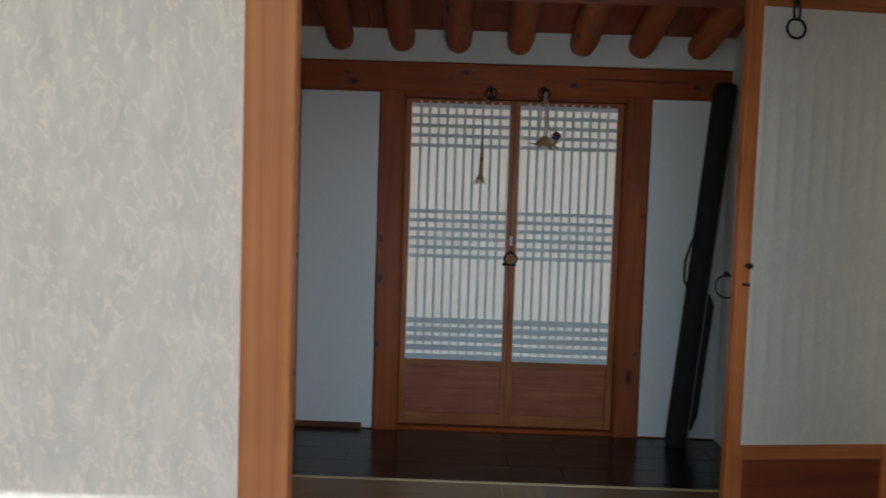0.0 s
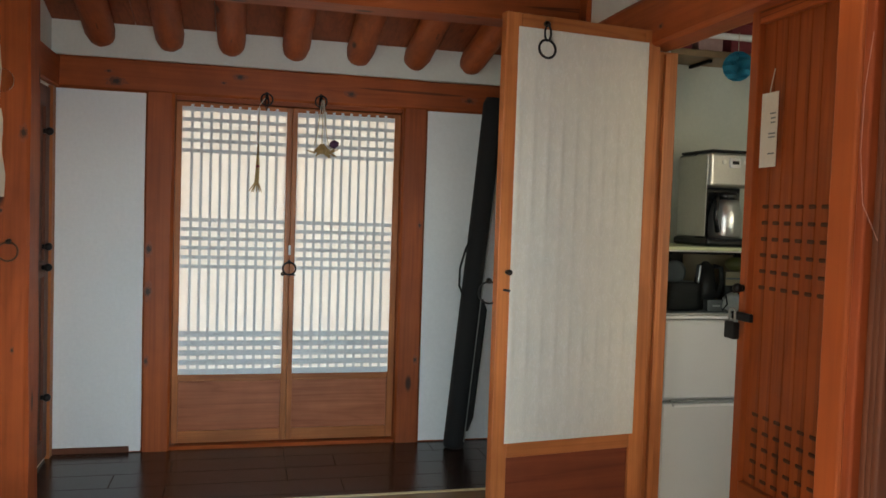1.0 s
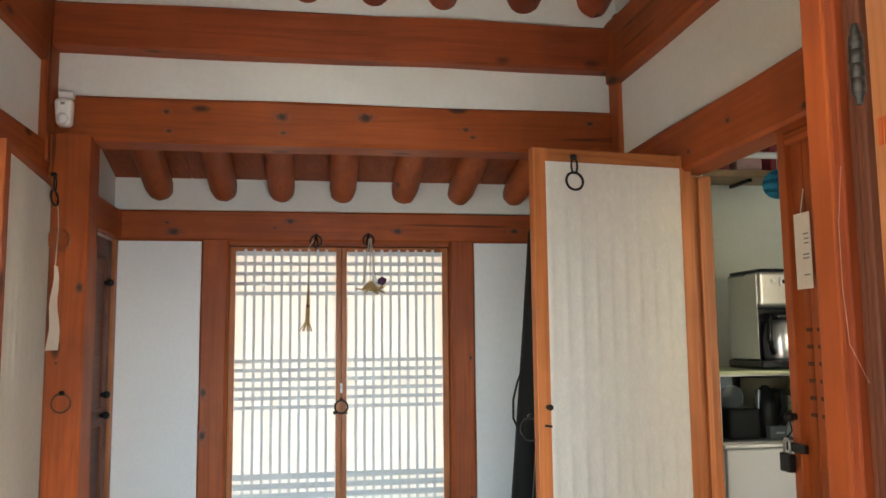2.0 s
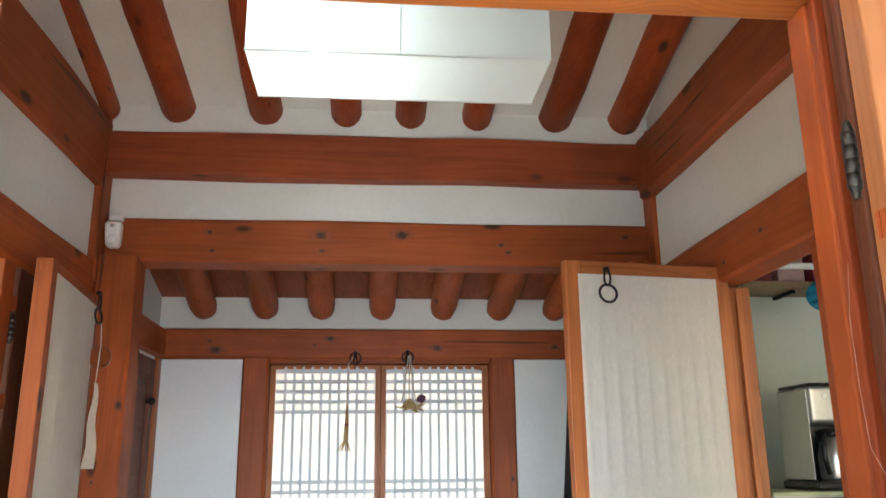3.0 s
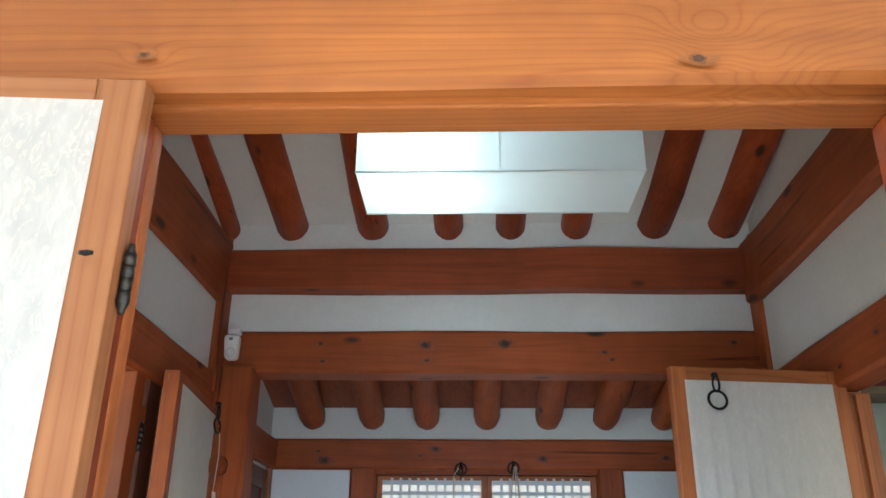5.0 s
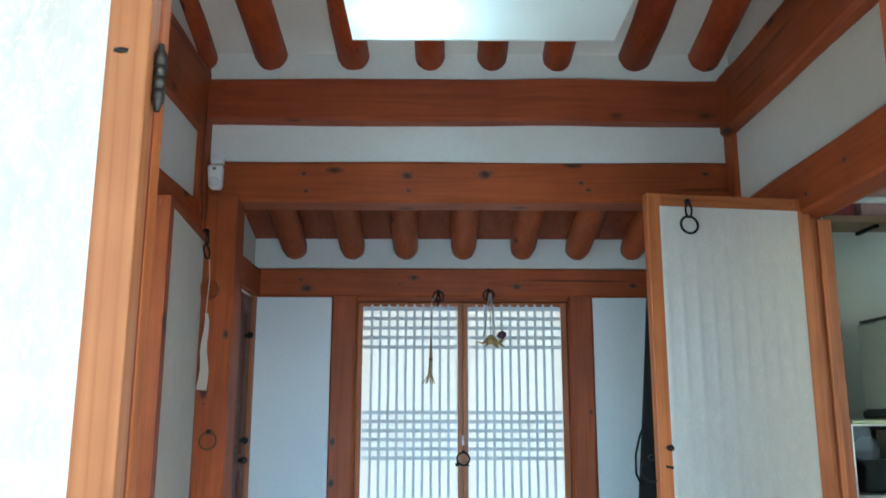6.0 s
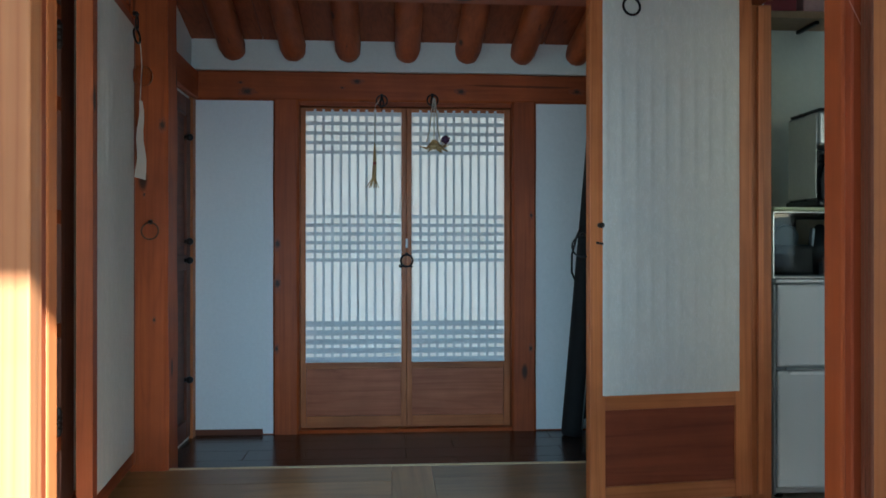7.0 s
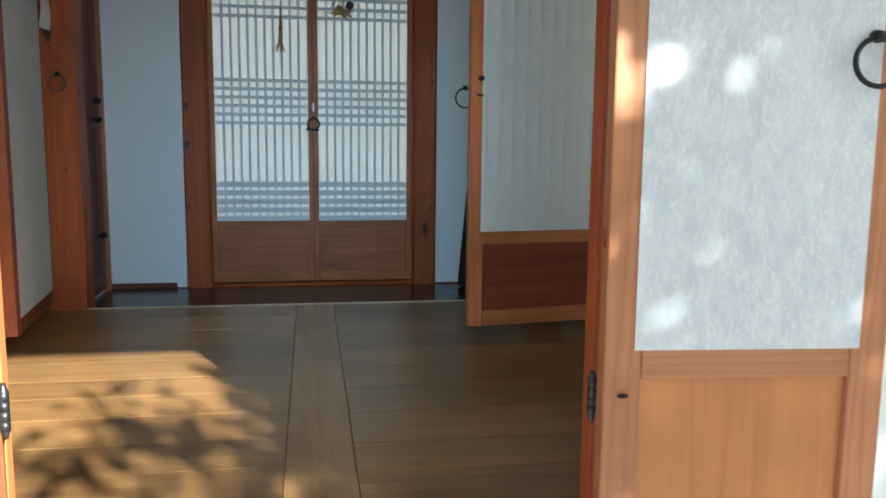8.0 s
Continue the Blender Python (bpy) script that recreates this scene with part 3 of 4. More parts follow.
def leaf(name, m, w, z0, z1, pz0, pz1, label, paper, side, st=0.05, th=0.036, bands=(), cols=9, woods=None, rail=0.05, top=0.05, st2=None, ridge=0.0, panel=None):
    """A door leaf, hinged at local x 0. The paper lies on the side of local y -1 or +1, the bars on the other."""
    wd = woods or LEAFW
    st2 = st2 or st
    t = thing(name, m, label, "door")
    h = th / 2
    part("stile", boxed(0, st, -h, h, z0, z1, bevel=0.003), wd[2], t)
    part("stile", boxed(w - st2, w, -h, h, z0, z1, bevel=0.003), wd[2], t)
    part("top_rail", boxed(st, w - st2, -h + 0.0005, h - 0.0005, z1 - top, z1, bevel=0.003), wd[0], t)
    part("middle_rail", boxed(st, w - st2, -h + 0.0005, h - 0.0005, pz0 - rail, pz0 + 0.004, bevel=0.003), wd[0], t)
    part("bottom_rail", boxed(st, w - st2, -h + 0.0005, h - 0.0005, z0, z0 + 0.06, bevel=0.003), wd[0], t)
    pb = boxed(st - 0.004, w - st2 + 0.004, -0.007, 0.007, z0 + 0.055, pz0 - rail + 0.005)
    part("panel", pb, panel or PANEL[0], t, "recessed wooden panel")
    bmp = bmesh.new()
    nx, nz = (cols * 8, 40)
    ya = side * (h + 0.0012)
    grid = []
    for j in range(nz + 1):
        row = []
        for i in range(nx + 1):
            x = st - 0.012 + (w - st - st2 + 0.024) * i / nx
            z = pz0 + (pz1 - pz0) * j / nz
            edge = min(i, nx - i, j, nz - j)
            d = 0 if edge == 0 else noise.noise(Vector((x * 9, z * 5, w * 7 + m.translation.x))) * 0.0010
            if edge and ridge:
                u = (x - st) / (w - st - st2) * cols
                d += ridge * math.exp(-((u - round(u)) / 0.16) ** 2) * (0.25 if any(za - 0.02 < z < zb + 0.05 for za, zb, _ in bands) else 1.0)
                for za, zb, rows in bands:
                    if za - 0.02 < z < zb + 0.02:
                        v = (z - za) / (zb - za) * rows
                        d += ridge * 0.45 * math.exp(-((v - round(v)) / 0.2) ** 2)
            row.append(bmp.verts.new((x, ya + side * (0.0012 + d), z)))
        grid.append(row)
    for j in range(nz):
        for i in range(nx):
            bmp.faces.new((grid[j][i], grid[j][i + 1], grid[j + 1][i + 1], grid[j + 1][i])).smooth = True
    part("paper", bmp, paper, t, "white mulberry paper pasted on the frame")
    ys = sorted((side * (h - 0.001), side * (h - 0.019)))
    lattice(t, st, w - st2, pz0 - rail + 0.03, z1 - top, ys[0], ys[1], cols, bands, wd)
    return t


def leaf_pose(hx, hy, fx, fy):
    return pose(hx, hy, 0, 0, 0, math.degrees(math.atan2(fy - hy, fx - hx)))


BANDS = ((1.50, 1.74, 4), (0.86, 1.10, 5), (0.44, 0.64, 4))
# kitchen doorway: far leaf open into the room, near leaf shut
k_leaf = leaf("kitchen_door", leaf_pose(1.724, 2.874, 1.131, 2.793), 0.599, 0.049, 1.832, 0.416, 1.787,
              "open papered pine door leaf standing out into the room", PAPER_IN, 1, st=0.062, st2=0.056, bands=BANDS, cols=9, top=0.048, ridge=0.0034, panel=RUST)
k_near = leaf("kitchen_door", pose(1.755, 1.725, 0, 0, 0, 90), 0.62, 0.02, 1.80, 0.42, 1.76,
              "shut pine lattice door leaf beside the kitchen opening", BEAM[2], -1, st=0.10, st2=0.036, bands=(), cols=10, top=0.06, woods=BEAM)
# side room leaf folded back along the wall
s_leaf = leaf("side_room_door", leaf_pose(-0.480, 2.70, -0.545, 3.33), 0.64, 0.075, 1.80, 0.13, 1.765,
              "papered pine door leaf folded back against the wall", PAPER_IN, -1, st=0.055, bands=BANDS, cols=8, top=0.035, rail=0.04, th=0.05, ridge=0.0012, woods=BEAM)
# front leaves, folded back outside
f_right = leaf("front_door", leaf_pose(0.966, 0.918, 1.421, 0.880), 0.434, 0.0, 1.72, 0.456, 1.688,
               "papered pine front door leaf opened right back", PAPER, -1, st=0.056, bands=BANDS, cols=6, top=0.04, rail=0.045, woods=FRONT, panel=FRONTP)
f_left = leaf("front_door", leaf_pose(0.099, 0.990, -0.356, 0.955), 0.434, 0.0, 1.72, 0.456, 1.688,
              "papered pine front door leaf opened right back", PAPER, 1, st=0.057, bands=BANDS, cols=6, top=0.04, rail=0.045, woods=FRONT, panel=FRONTP)

# back pair; slats before the paper carry the bars' shade seen through it
for x0, x1 in ((-0.034, 0.5645), (0.5655, 1.159)):
    w = x1 - x0
    left = x0 < 0.3
    t = thing("lattice_door", pose(x0, 4.735, 0), "shut pine lattice door lined with backlit paper", "door", "back lattice doors")
    sa, sb = (0.034, 0.033) if left else (0.031, 0.039)
    part("stile", boxed(0, sa, -0.02, 0.02, -0.10, 1.712, bevel=0.003), LEAFW[2], t)
    part("stile", boxed(w - sb, w, -0.02, 0.02, -0.10, 1.712, bevel=0.003), LEAFW[2], t)
    part("top_rail", boxed(sa, w - sb, -0.0195, 0.0195, 1.68, 1.712, bevel=0.003), LEAFW[0], t)
    part("middle_rail", boxed(sa, w - sb, -0.0195, 0.0195, 0.232, 0.276, bevel=0.003), LEAFW[0], t)
    part("bottom_rail", boxed(sa, w - sb, -0.0195, 0.0195, -0.10, -0.035, bevel=0.003), LEAFW[0], t)
    part("panel", boxed(sa - 0.003, w - sb + 0.003, -0.006, 0.006, -0.04, 0.236), PANEL[0], t, "recessed reddish wooden panel")
    sheet = bmesh.new()
    sheet.faces.new([sheet.verts.new(p) for p in ((sa - 0.004, -0.0212, 0.270), (w - sb + 0.004, -0.0212, 0.270), (w - sb + 0.004, -0.0212, 1.688), (sa - 0.004, -0.0212, 1.688))])
    part("paper", sheet, PAPER_BACK, t, "white paper lit from outside")
    lattice(t, sa, w - sb, 0.27, 1.70, -0.0236, -0.0176, 11, ((1.458, 1.674, 4), (0.848, 1.095, 5)), SLATW, 0.0150, 0.0200)
    for j in range(5):
        z = 0.285 + 0.0507 * j
        part("slat", boxed(sa, w - sb, -0.0231, -0.0180, z - 0.0158, z + 0.0158), SLATW[0], t)
bm = box(bmesh.new(), 0.535, 0.592, 4.757, 4.772, -0.10, 1.73)
for a, b in ((-0.06, -0.02), (1.145, 1.19)):
    box(bm, a, b, 4.757, 4.772, -0.10, 1.73)
box(bm, -0.02, 1.145, 4.757, 4.771, 1.695, 1.735)
box(bm, -0.02, 1.145, 4.757, 4.771, -0.12, -0.06)
structure("door_stop", bm, LEAFW[2], "pine stop strips behind the lattice doors", "trim")


# ---------------------------------------------------------------- floors
floor = structure("floor", boxed(-0.74, 1.84, 1.06, 3.52, -0.16, -0.022), DARKW[0], "wooden plank floor laid crosswise round a long board", "floor")
alcove = structure("floor_alcove", boxed(-0.74, 1.84, 3.50, 4.80, -0.22, -0.139), DARKW[0], "dark polished board floor of the alcove, one step lower", "floor")
structure("step_edge", boxed(-0.44, 1.60, 3.512, 3.530, -0.13, 0.003, bevel=0.003), LIGHTWOOD, "pale worn edge strip along the floor step", "trim")

# ---------------------------------------------------------------- ground outside
structure("ground", boxed(-40, 40, -40, 40, -0.65, -0.5), EARTH, "pale packed earth of the courtyard", "ground")

# ---------------------------------------------------------------- door linings
k_frame = thing("door_frame", pose(0, 0, 0), "reddish pine lining of the kitchen doorway", "door frame", kind="structure")
part("jamb", boxed(1.700, 1.812, 2.885, 2.97, -0.05, 1.77, bevel=0.004), LEAFW[2], k_frame)
part("stop", boxed(1.755, 1.775, 2.868, 2.884, 0.05, 1.76, bevel=0.002), LEAFW[2], k_frame)
part("jamb", boxed(1.695, 1.812, 1.635, 1.722, -0.05, 1.77, bevel=0.004), LEAFW[2], k_frame)
part("head", boxed(1.715, 1.812, 1.66, 2.885, 1.783, 1.82, bevel=0.004), LEAFW[1], k_frame)
part("sill", boxed(1.685, 1.812, 1.66, 2.90, -0.06, 0.022, bevel=0.005), BEAM[1], k_frame)
s_frame = thing("door_frame", pose(0, 0, 0), "reddish pine lining of the side room doorway", "door frame", kind="structure")
part("jamb", boxed(-0.648, -0.600, 2.712, 2.795, 0.0, 1.80, bevel=0.004), BEAM[2], s_frame)
for z in (0.25, 0.62, 0.99, 1.36, 1.66):
    part("spacer", boxed(-0.640, -0.607, 2.793, 2.844, z, z + 0.045), BEAM[2], s_frame)
part("jamb", boxed(-0.650, -0.606, 2.842, 2.952, 0.0, 1.80, bevel=0.004), DARKW[2], s_frame)
part("jamb", boxed(-0.74, -0.600, 1.68, 1.76, 0.0, 1.80, bevel=0.004), BEAM[2], s_frame)
part("sill", boxed(-0.74, -0.585, 1.68, 2.95, -0.02, 0.07, bevel=0.005), BEAM[1], s_frame)
structure("baseboard", boxed(-0.66, -0.60, 2.95, 3.49, -0.02, 0.075, bevel=0.004), BEAM[1], "reddish pine board along the foot of the wall", "baseboard")

# alcove side door, dark, with knobs
a_door = thing("alcove_door", pose(-0.63, 3.72, 0), "shut dark brown wooden side door of the alcove", "door")
part("stile", boxed(-0.02, 0.02, 0, 0.08, -0.10, 1.72, bevel=0.003), DARKW[2], a_door)
part("stile", boxed(-0.02, 0.02, 0.78, 0.86, -0.10, 1.72, bevel=0.003), DARKW[2], a_door)
for z0, z1 in ((1.62, 1.72), (0.80, 0.88), (-0.10, 0.0)):
    part("rail", boxed(-0.019, 0.019, 0.08, 0.78, z0, z1, bevel=0.003), DARKW[1], a_door)
for z0, z1 in ((0.0, 0.80), (0.88, 1.62)):
    part("panel", boxed(-0.006, 0.006, 0.075, 0.785, z0, z1), DARKW[1], a_door)
for z in (0.22, 0.85, 0.95, 1.50):
    part("knob", ball(tube(bmesh.new(), [(0.018, 0.74, z), (0.04, 0.74, z)], 0.012), (0.045, 0.74, z), 0.02), IRON, a_door, "black iron knob")
a_frame = thing("door_frame", pose(0, 0, 0), "pine frame of the alcove side door", "door frame", kind="structure")
part("jamb", boxed(-0.66, -0.598, 4.585, 4.65, -0.12, 1.735, bevel=0.004), LEAFW[2], a_frame)
part("jamb", boxed(-0.66, -0.598, 3.665, 3.715, -0.12, 1.735, bevel=0.004), LEAFW[2], a_frame)

# white boards closing the back wall beside the doors
for x0, x1, lab in ((-0.600, -0.177, "tall white painted board with a notched foot"), (1.297, 1.718, "tall white painted board beside the lattice doors")):
    bm = bmesh.new()
    if x0 < 0:
        box(bm, x0, x1, 4.648, 4.664, -0.085, 1.733)
        box(bm, x1 - 0.055, x1, 4.648, 4.664, -0.112, -0.085)
    else:
        box(bm, x0, x1, 4.648, 4.664, -0.110, 1.733)
    tagged(mesh_ob("wall_board", bm, BOARD), lab, "wall board")


structure("trim_notch", boxed(-0.60, -0.235, 4.650, 4.658, -0.118, -0.087), DARKW[0], "dark strip under the notched board", "trim")


# ---------------------------------------------------------------- iron fittings
RUSTY = plain("rusty_iron", (0.11, 0.045, 0.022), 0.5, 0.4, 0.5, 120)


def ring_pull(m, r, label, staple=0.05, thick=0.0042, metal=None):
    """A ring hanging from a looped staple; local y is out of the door, origin at the staple's eye."""
    t = thing("door_ring", m, label, "door ring")
    bm = tube(bmesh.new(), [(0, 0.0, 0.008), (0, 0.012, 0.006), (0, 0.014, 0)], 0.009, 10)
    part("boss", bm, IRON, t)
    if staple:
        loop = [(0.009 * math.sin(a) * 1.2, 0.014, -staple / 2 + staple / 2 * math.cos(a)) for a in (k * 2 * math.pi / 18 for k in range(19))]
        part("staple", tube(bmesh.new(), loop, 0.0035, 8), IRON, t)
    part("ring", ring(bmesh.new(), (0, 0.014, -staple - r + 0.004), (0, 1, 0.12), r, thick), metal or IRON, t)
    return t


ring_pull(pose(1.271, 2.783, 1.795, 0, 0, 188), 0.030, "black iron ring hanging from a staple on the papered door")
ring_pull(pose(-0.508, 3.27, 1.80, 0, 0, 264), 0.028, "black iron ring at the head of the folded door", 0.055)
ring_pull(pose(-0.505, 3.488, 1.012, 0, 0, 180), 0.034, "rusty brown iron ring handle on the post", 0.0, 0.0034, RUSTY)
ring_pull(pose(0.565, 4.712, 0.875, 0, 0, 180), 0.034, "black iron ring handle where the lattice doors meet", 0.0, 0.005)
latch = thing("door_latch", pose(0.565, 4.712, 0.86), "small iron latch pin where the lattice doors meet", "latch")
part("pin", tube(bmesh.new(), [(-0.040, -0.010, -0.045), (0.034, -0.010, -0.050)], 0.004, 8), IRON, latch)
part("eye", ring(bmesh.new(), (-0.034, -0.010, -0.045), (0, 1, 0), 0.008, 0.003, 16, 6), IRON, latch)
part("keeper", boxed(-0.006, 0.006, -0.004, 0.002, 0.058, 0.110, bevel=0.002), WHITEP, latch, "worn pale keeper plate")
ring_pull(pose(1.118, 2.822, 0.948, 0, 0, 175), 0.036, "thin iron ring handle on the open door's edge", 0.0, 0.003)
ring_pull(pose(1.335, 0.862, 0.905, 0, 0, 175), 0.034, "large iron ring on the front door leaf", 0.0, 0.004)

bolt = thing("door_bolt", pose(1.166, 2.782, 0.987, 0, 0, 188), "small black knob bolt on the open papered door", "bolt")
part("knob", ball(tube(bmesh.new(), [(0, 0, 0), (0, 0.02, 0)], 0.008), (0, 0.022, 0), 0.010), IRON, bolt)
part("pin", tube(bmesh.new(), [(-0.012, 0.004, -0.062), (0.012, 0.004, -0.058)], 0.004, 8), IRON, bolt)


STEEL = plain("dull_steel", (0.055, 0.055, 0.055), 0.38, 0.8, 0.6, 160)


def hinge(x, y, z, h=0.058, r=0.0068, label="worn black iron barrel hinge on the door jamb"):
    t = thing("hinge", pose(x, y, z), label, "hinge", "door hinges")
    pts = [(0, 0, -h / 2 - 0.012), (0, 0, -h / 2 - 0.006), (0, 0, -h / 2), (0, 0, h / 2), (0, 0, h / 2 + 0.006), (0, 0, h / 2 + 0.012)]
    part("barrel", tube(bmesh.new(), pts, [r * 0.5, r * 0.65, r, r, r * 0.65, r * 0.5], 14, 0.12, int(z * 10)), STEEL, t)
    for k in range(4):
        zz = -h / 2 + h * (k + 0.5) / 4
        part("knuckle", tube(bmesh.new(), [(0, 0, zz - h / 8.3), (0, 0, zz + h / 8.3)], r * 1.05, 14, 0.06, k), STEEL, t)


for z in (1.475, 0.37):
    hinge(0.106, 0.996, z)
    hinge(0.966, 0.950, z)
for z in (1.60, 0.35):
    hinge(-0.598, 2.803, z, 0.07, 0.011, "blackened iron hinge on the side doorway jamb")
for x, y, z, turn in ((0.079, 0.949, 1.487, 0), (0.992, 0.892, 0.388, 0)):
    t = thing("nail_plate", pose(x, y, z), "rusty iron nail head in the door stile", "nail")
    part("head", ball(bmesh.new(), (0, 0, 0), 0.008, 1, (1.2, 0.5, 0.5)), IRON, t)

# hooks over the lattice doors with hanging straw charms
def hook(x, z):
    t = thing("ring_hook", pose(x, 4.648, z), "black iron ring hook on the beam over the lattice doors", "hook", "beam hooks")
    part("plate", boxed(-0.008, 0.008, -0.006, 0.006, 0.010, 0.050, bevel=0.003), IRON, t)
    part("ring", ring(bmesh.new(), (0, -0.012, 0.010), (0, 1, 0.2), 0.030, 0.0042), IRON, t)
    part("tongue", tube(bmesh.new(), [(0, -0.012, 0.04), (-0.010, -0.014, 0.0), (0, -0.014, -0.05), (0.010, -0.014, 0.0), (0, -0.012, 0.04)], 0.0045, 8), IRON, t)


hook(0.425, 1.728)
hook(0.708, 1.735)
charm = thing("straw_charm", pose(0.385, 4.60, 1.72), "dried straw charm hanging on a thin cord", "charm")
part("cord", tube(bmesh.new(), [(0.03, -0.005, 0.02), (0.003, 0, -0.02), (0, 0, -0.24)], 0.0022, 6), CORD, charm)
r2 = random.Random(3)
bm = bmesh.new()
for k in range(9):
    a = r2.uniform(-1, 1)
    tube(bm, [(0, 0, -0.22), (0.006 * a, r2.uniform(-0.006, 0.006), -0.33), (0.008 * a - 0.004, 0, -0.42), (0.035 * a - 0.012, 0.004 * a, -0.47)], [0.003, 0.004, 0.004, 0.002], 5)
part("straw", bm, STRAW, charm)["kind"] = "stuff"
part("knot", ball(bmesh.new(), (0, 0, -0.335), 0.012, 1), RED, charm, "faded red binding")
bird = thing("straw_charm", pose(0.715, 4.60, 1.74), "bird-shaped dried straw charm hanging on cords", "charm")
for dx in (-0.016, 0.0, 0.014):
    part("cord", tube(bmesh.new(), [(dx * 0.3, 0, 0.01), (dx, 0, -0.08), (dx * 1.6, 0, -0.17), (dx * 2.6, 0, -0.235)], 0.0028, 6), CORD, bird)
bm = bmesh.new()
for k in range(22):
    a = r2.uniform(-1, 1)
    tube(bm, [(0.004 * a, r2.uniform(-0.008, 0.008), -0.225), (0.055 * a, r2.uniform(-0.014, 0.014), -0.268), (0.105 * a, 0, -0.235 - 0.06 * r2.random())], [0.007, 0.007, 0.0018], 5)
ball(bm, (0, 0, -0.258), 0.024, 1, (1.8, 0.9, 0.8))
part("body", bm, STRAW, bird)
part("flower", ball(bmesh.new(), (0.062, -0.014, -0.222), 0.024, 1, (1.2, 0.8, 1.0)), plain("dried_petal", (0.10, 0.04, 0.09), 0.8, 0, 0.5, 80), bird, "dark dried flower")

# glass bulb, cord and cloth hanging from the folded door's ring
glass, gnt, gb = mat("clear_glass")
gb.inputs["Transmission Weight"].default_value, gb.inputs["Roughness"].default_value, gb.inputs["IOR"].default_value = 1.0, 0.0, 1.10
gl = thing("glass_ornament", pose(-0.485, 3.30, 1.74), "clear glass ball with a thin cord", "ornament")
part("ball", ball(bmesh.new(), (0, 0, -0.165), 0.041, 3), glass, gl)
part("cord", tube(bmesh.new(), [(-0.012, -0.01, 0.02), (-0.004, 0, -0.06), (0, 0, -0.13), (-0.004, 0, -0.20), (-0.008, 0, -0.30)], 0.002, 6), CORD, gl)
cl = thing("paper_slip", pose(-0.492, 3.30, 1.50), "white paper slip hanging beside the post", "paper slip")
bm = bmesh.new()
pr = []
for k in range(9):
    z = -0.02 - 0.30 * k / 8
    wv = 0.012 + 0.05 * k / 8
    pr.append([bm.verts.new((0.004 * math.sin(k * 1.3) + 0.002 * j, -wv + 2 * wv * j / 3, z)) for j in range(4)])
for a, b in zip(pr, pr[1:]):
    for j in range(3):
        bm.faces.new((a[j], a[j + 1], b[j + 1], b[j])).smooth = True
part("sheet", bm, TAG, cl)

# white detector on the beam's end
det = thing("alarm_sensor", pose(-0.545, 3.535, 2.10), "small white plastic alarm sensor on the beam", "sensor")
part("bracket", boxed(-0.025, 0.03, -0.03, 0.0, 0.058, 0.085, bevel=0.004), WHITEP, det)
bm = boxed(-0.034, 0.034, -0.055, -0.006, -0.055, 0.052, bevel=0.016, seg=5)
for v in bm.verts:
    k = max(0.0, -v.co.z) / 0.055
    v.co.x *= 1 - 0.28 * k * k
    v.co.y += 0.012 * k
part("case", bm, WHITEP, det)
part("lens", ball(bmesh.new(), (0, -0.046, -0.026), 0.022, 3, (1, 0.5, 1)), plain("milky_lens", (0.70, 0.71, 0.69), 0.2, 0, 0), det, "milky round lens")
part("mark", boxed(-0.008, 0.008, -0.0565, -0.055, 0.024, 0.036), INK, det)

# ---------------------------------------------------------------- ceiling lamp
lamp = thing("ceiling_lamp", pose(0.572, 2.425, 2.29), "boxy white acrylic ceiling lamp, lit at one end", "ceiling lamp")
shell, snt, sb_ = mat("milky_acrylic")
sb_.inputs["Base Color"].default_value = (0.86, 0.90, 0.89, 1)
sb_.inputs["Roughness"].default_value = 0.3
stl = snt.nodes.new("ShaderNodeBsdfTranslucent")
stl.inputs[0].default_value = (0.82, 0.90, 0.90, 1)
smx = snt.nodes.new("ShaderNodeMixShader")
smx.inputs[0].default_value = 0.35
snt.links.new(sb_.outputs[0], smx.inputs[1])
snt.links.new(stl.outputs[0], smx.inputs[2])
snt.links.new(smx.outputs[0], snt.nodes["Material Output"].inputs[0])
X, Y, Z = 0.4275, 0.145, 0.19


def sheet_quad(pts):
    b = bmesh.new()
    b.faces.new([b.verts.new(p) for p in pts])
    return b


part("bottom", sheet_quad([(-X, -Y, 0), (X, -Y, 0), (X, Y, 0), (-X, Y, 0)]), shell, lamp)
for s in (-1, 1):
    part("side", sheet_quad([(-X, s * Y, 0), (0, s * Y, 0), (0, s * Y, Z), (-X, s * Y, Z)]), shell, lamp)
    part("side", sheet_quad([(0, s * Y, 0), (X, s * Y, 0), (X, s * Y, Z), (0, s * Y, Z)]), shell, lamp)
    part("end", sheet_quad([(s * X, -Y, 0), (s * X, Y, 0), (s * X, Y, Z), (s * X, -Y, Z)]), shell, lamp)
    part("edge_strip", boxed(-X - 0.002, X + 0.002, s * Y - 0.003, s * Y + 0.003, -0.002, 0.002, bevel=0.0008, seg=1), shell, lamp)
    part("hanger", tube(bmesh.new(), [(s * 0.3, 0, Z), (s * 0.3, 0, 0.735)], 0.006, 10), WHITEP, lamp)
for s in (-1, 1):
    part("divider", boxed(-0.0015, 0.0015, s * Y - 0.003, s * Y + 0.003, 0.004, Z, bevel=0.0006, seg=1), shell, lamp)
part("tray", boxed(-X, X, -Y, Y, Z, Z + 0.012), WHITEP, lamp)
bulb = bpy.data.lights.new("lamp_bulb", 'POINT')
bulb.energy, bulb.shadow_soft_size, bulb.color = 0.44, 0.045, (0.92, 1.0, 0.98)
new("lamp_bulb", bulb).location = (0.345, 2.41, 2.375)

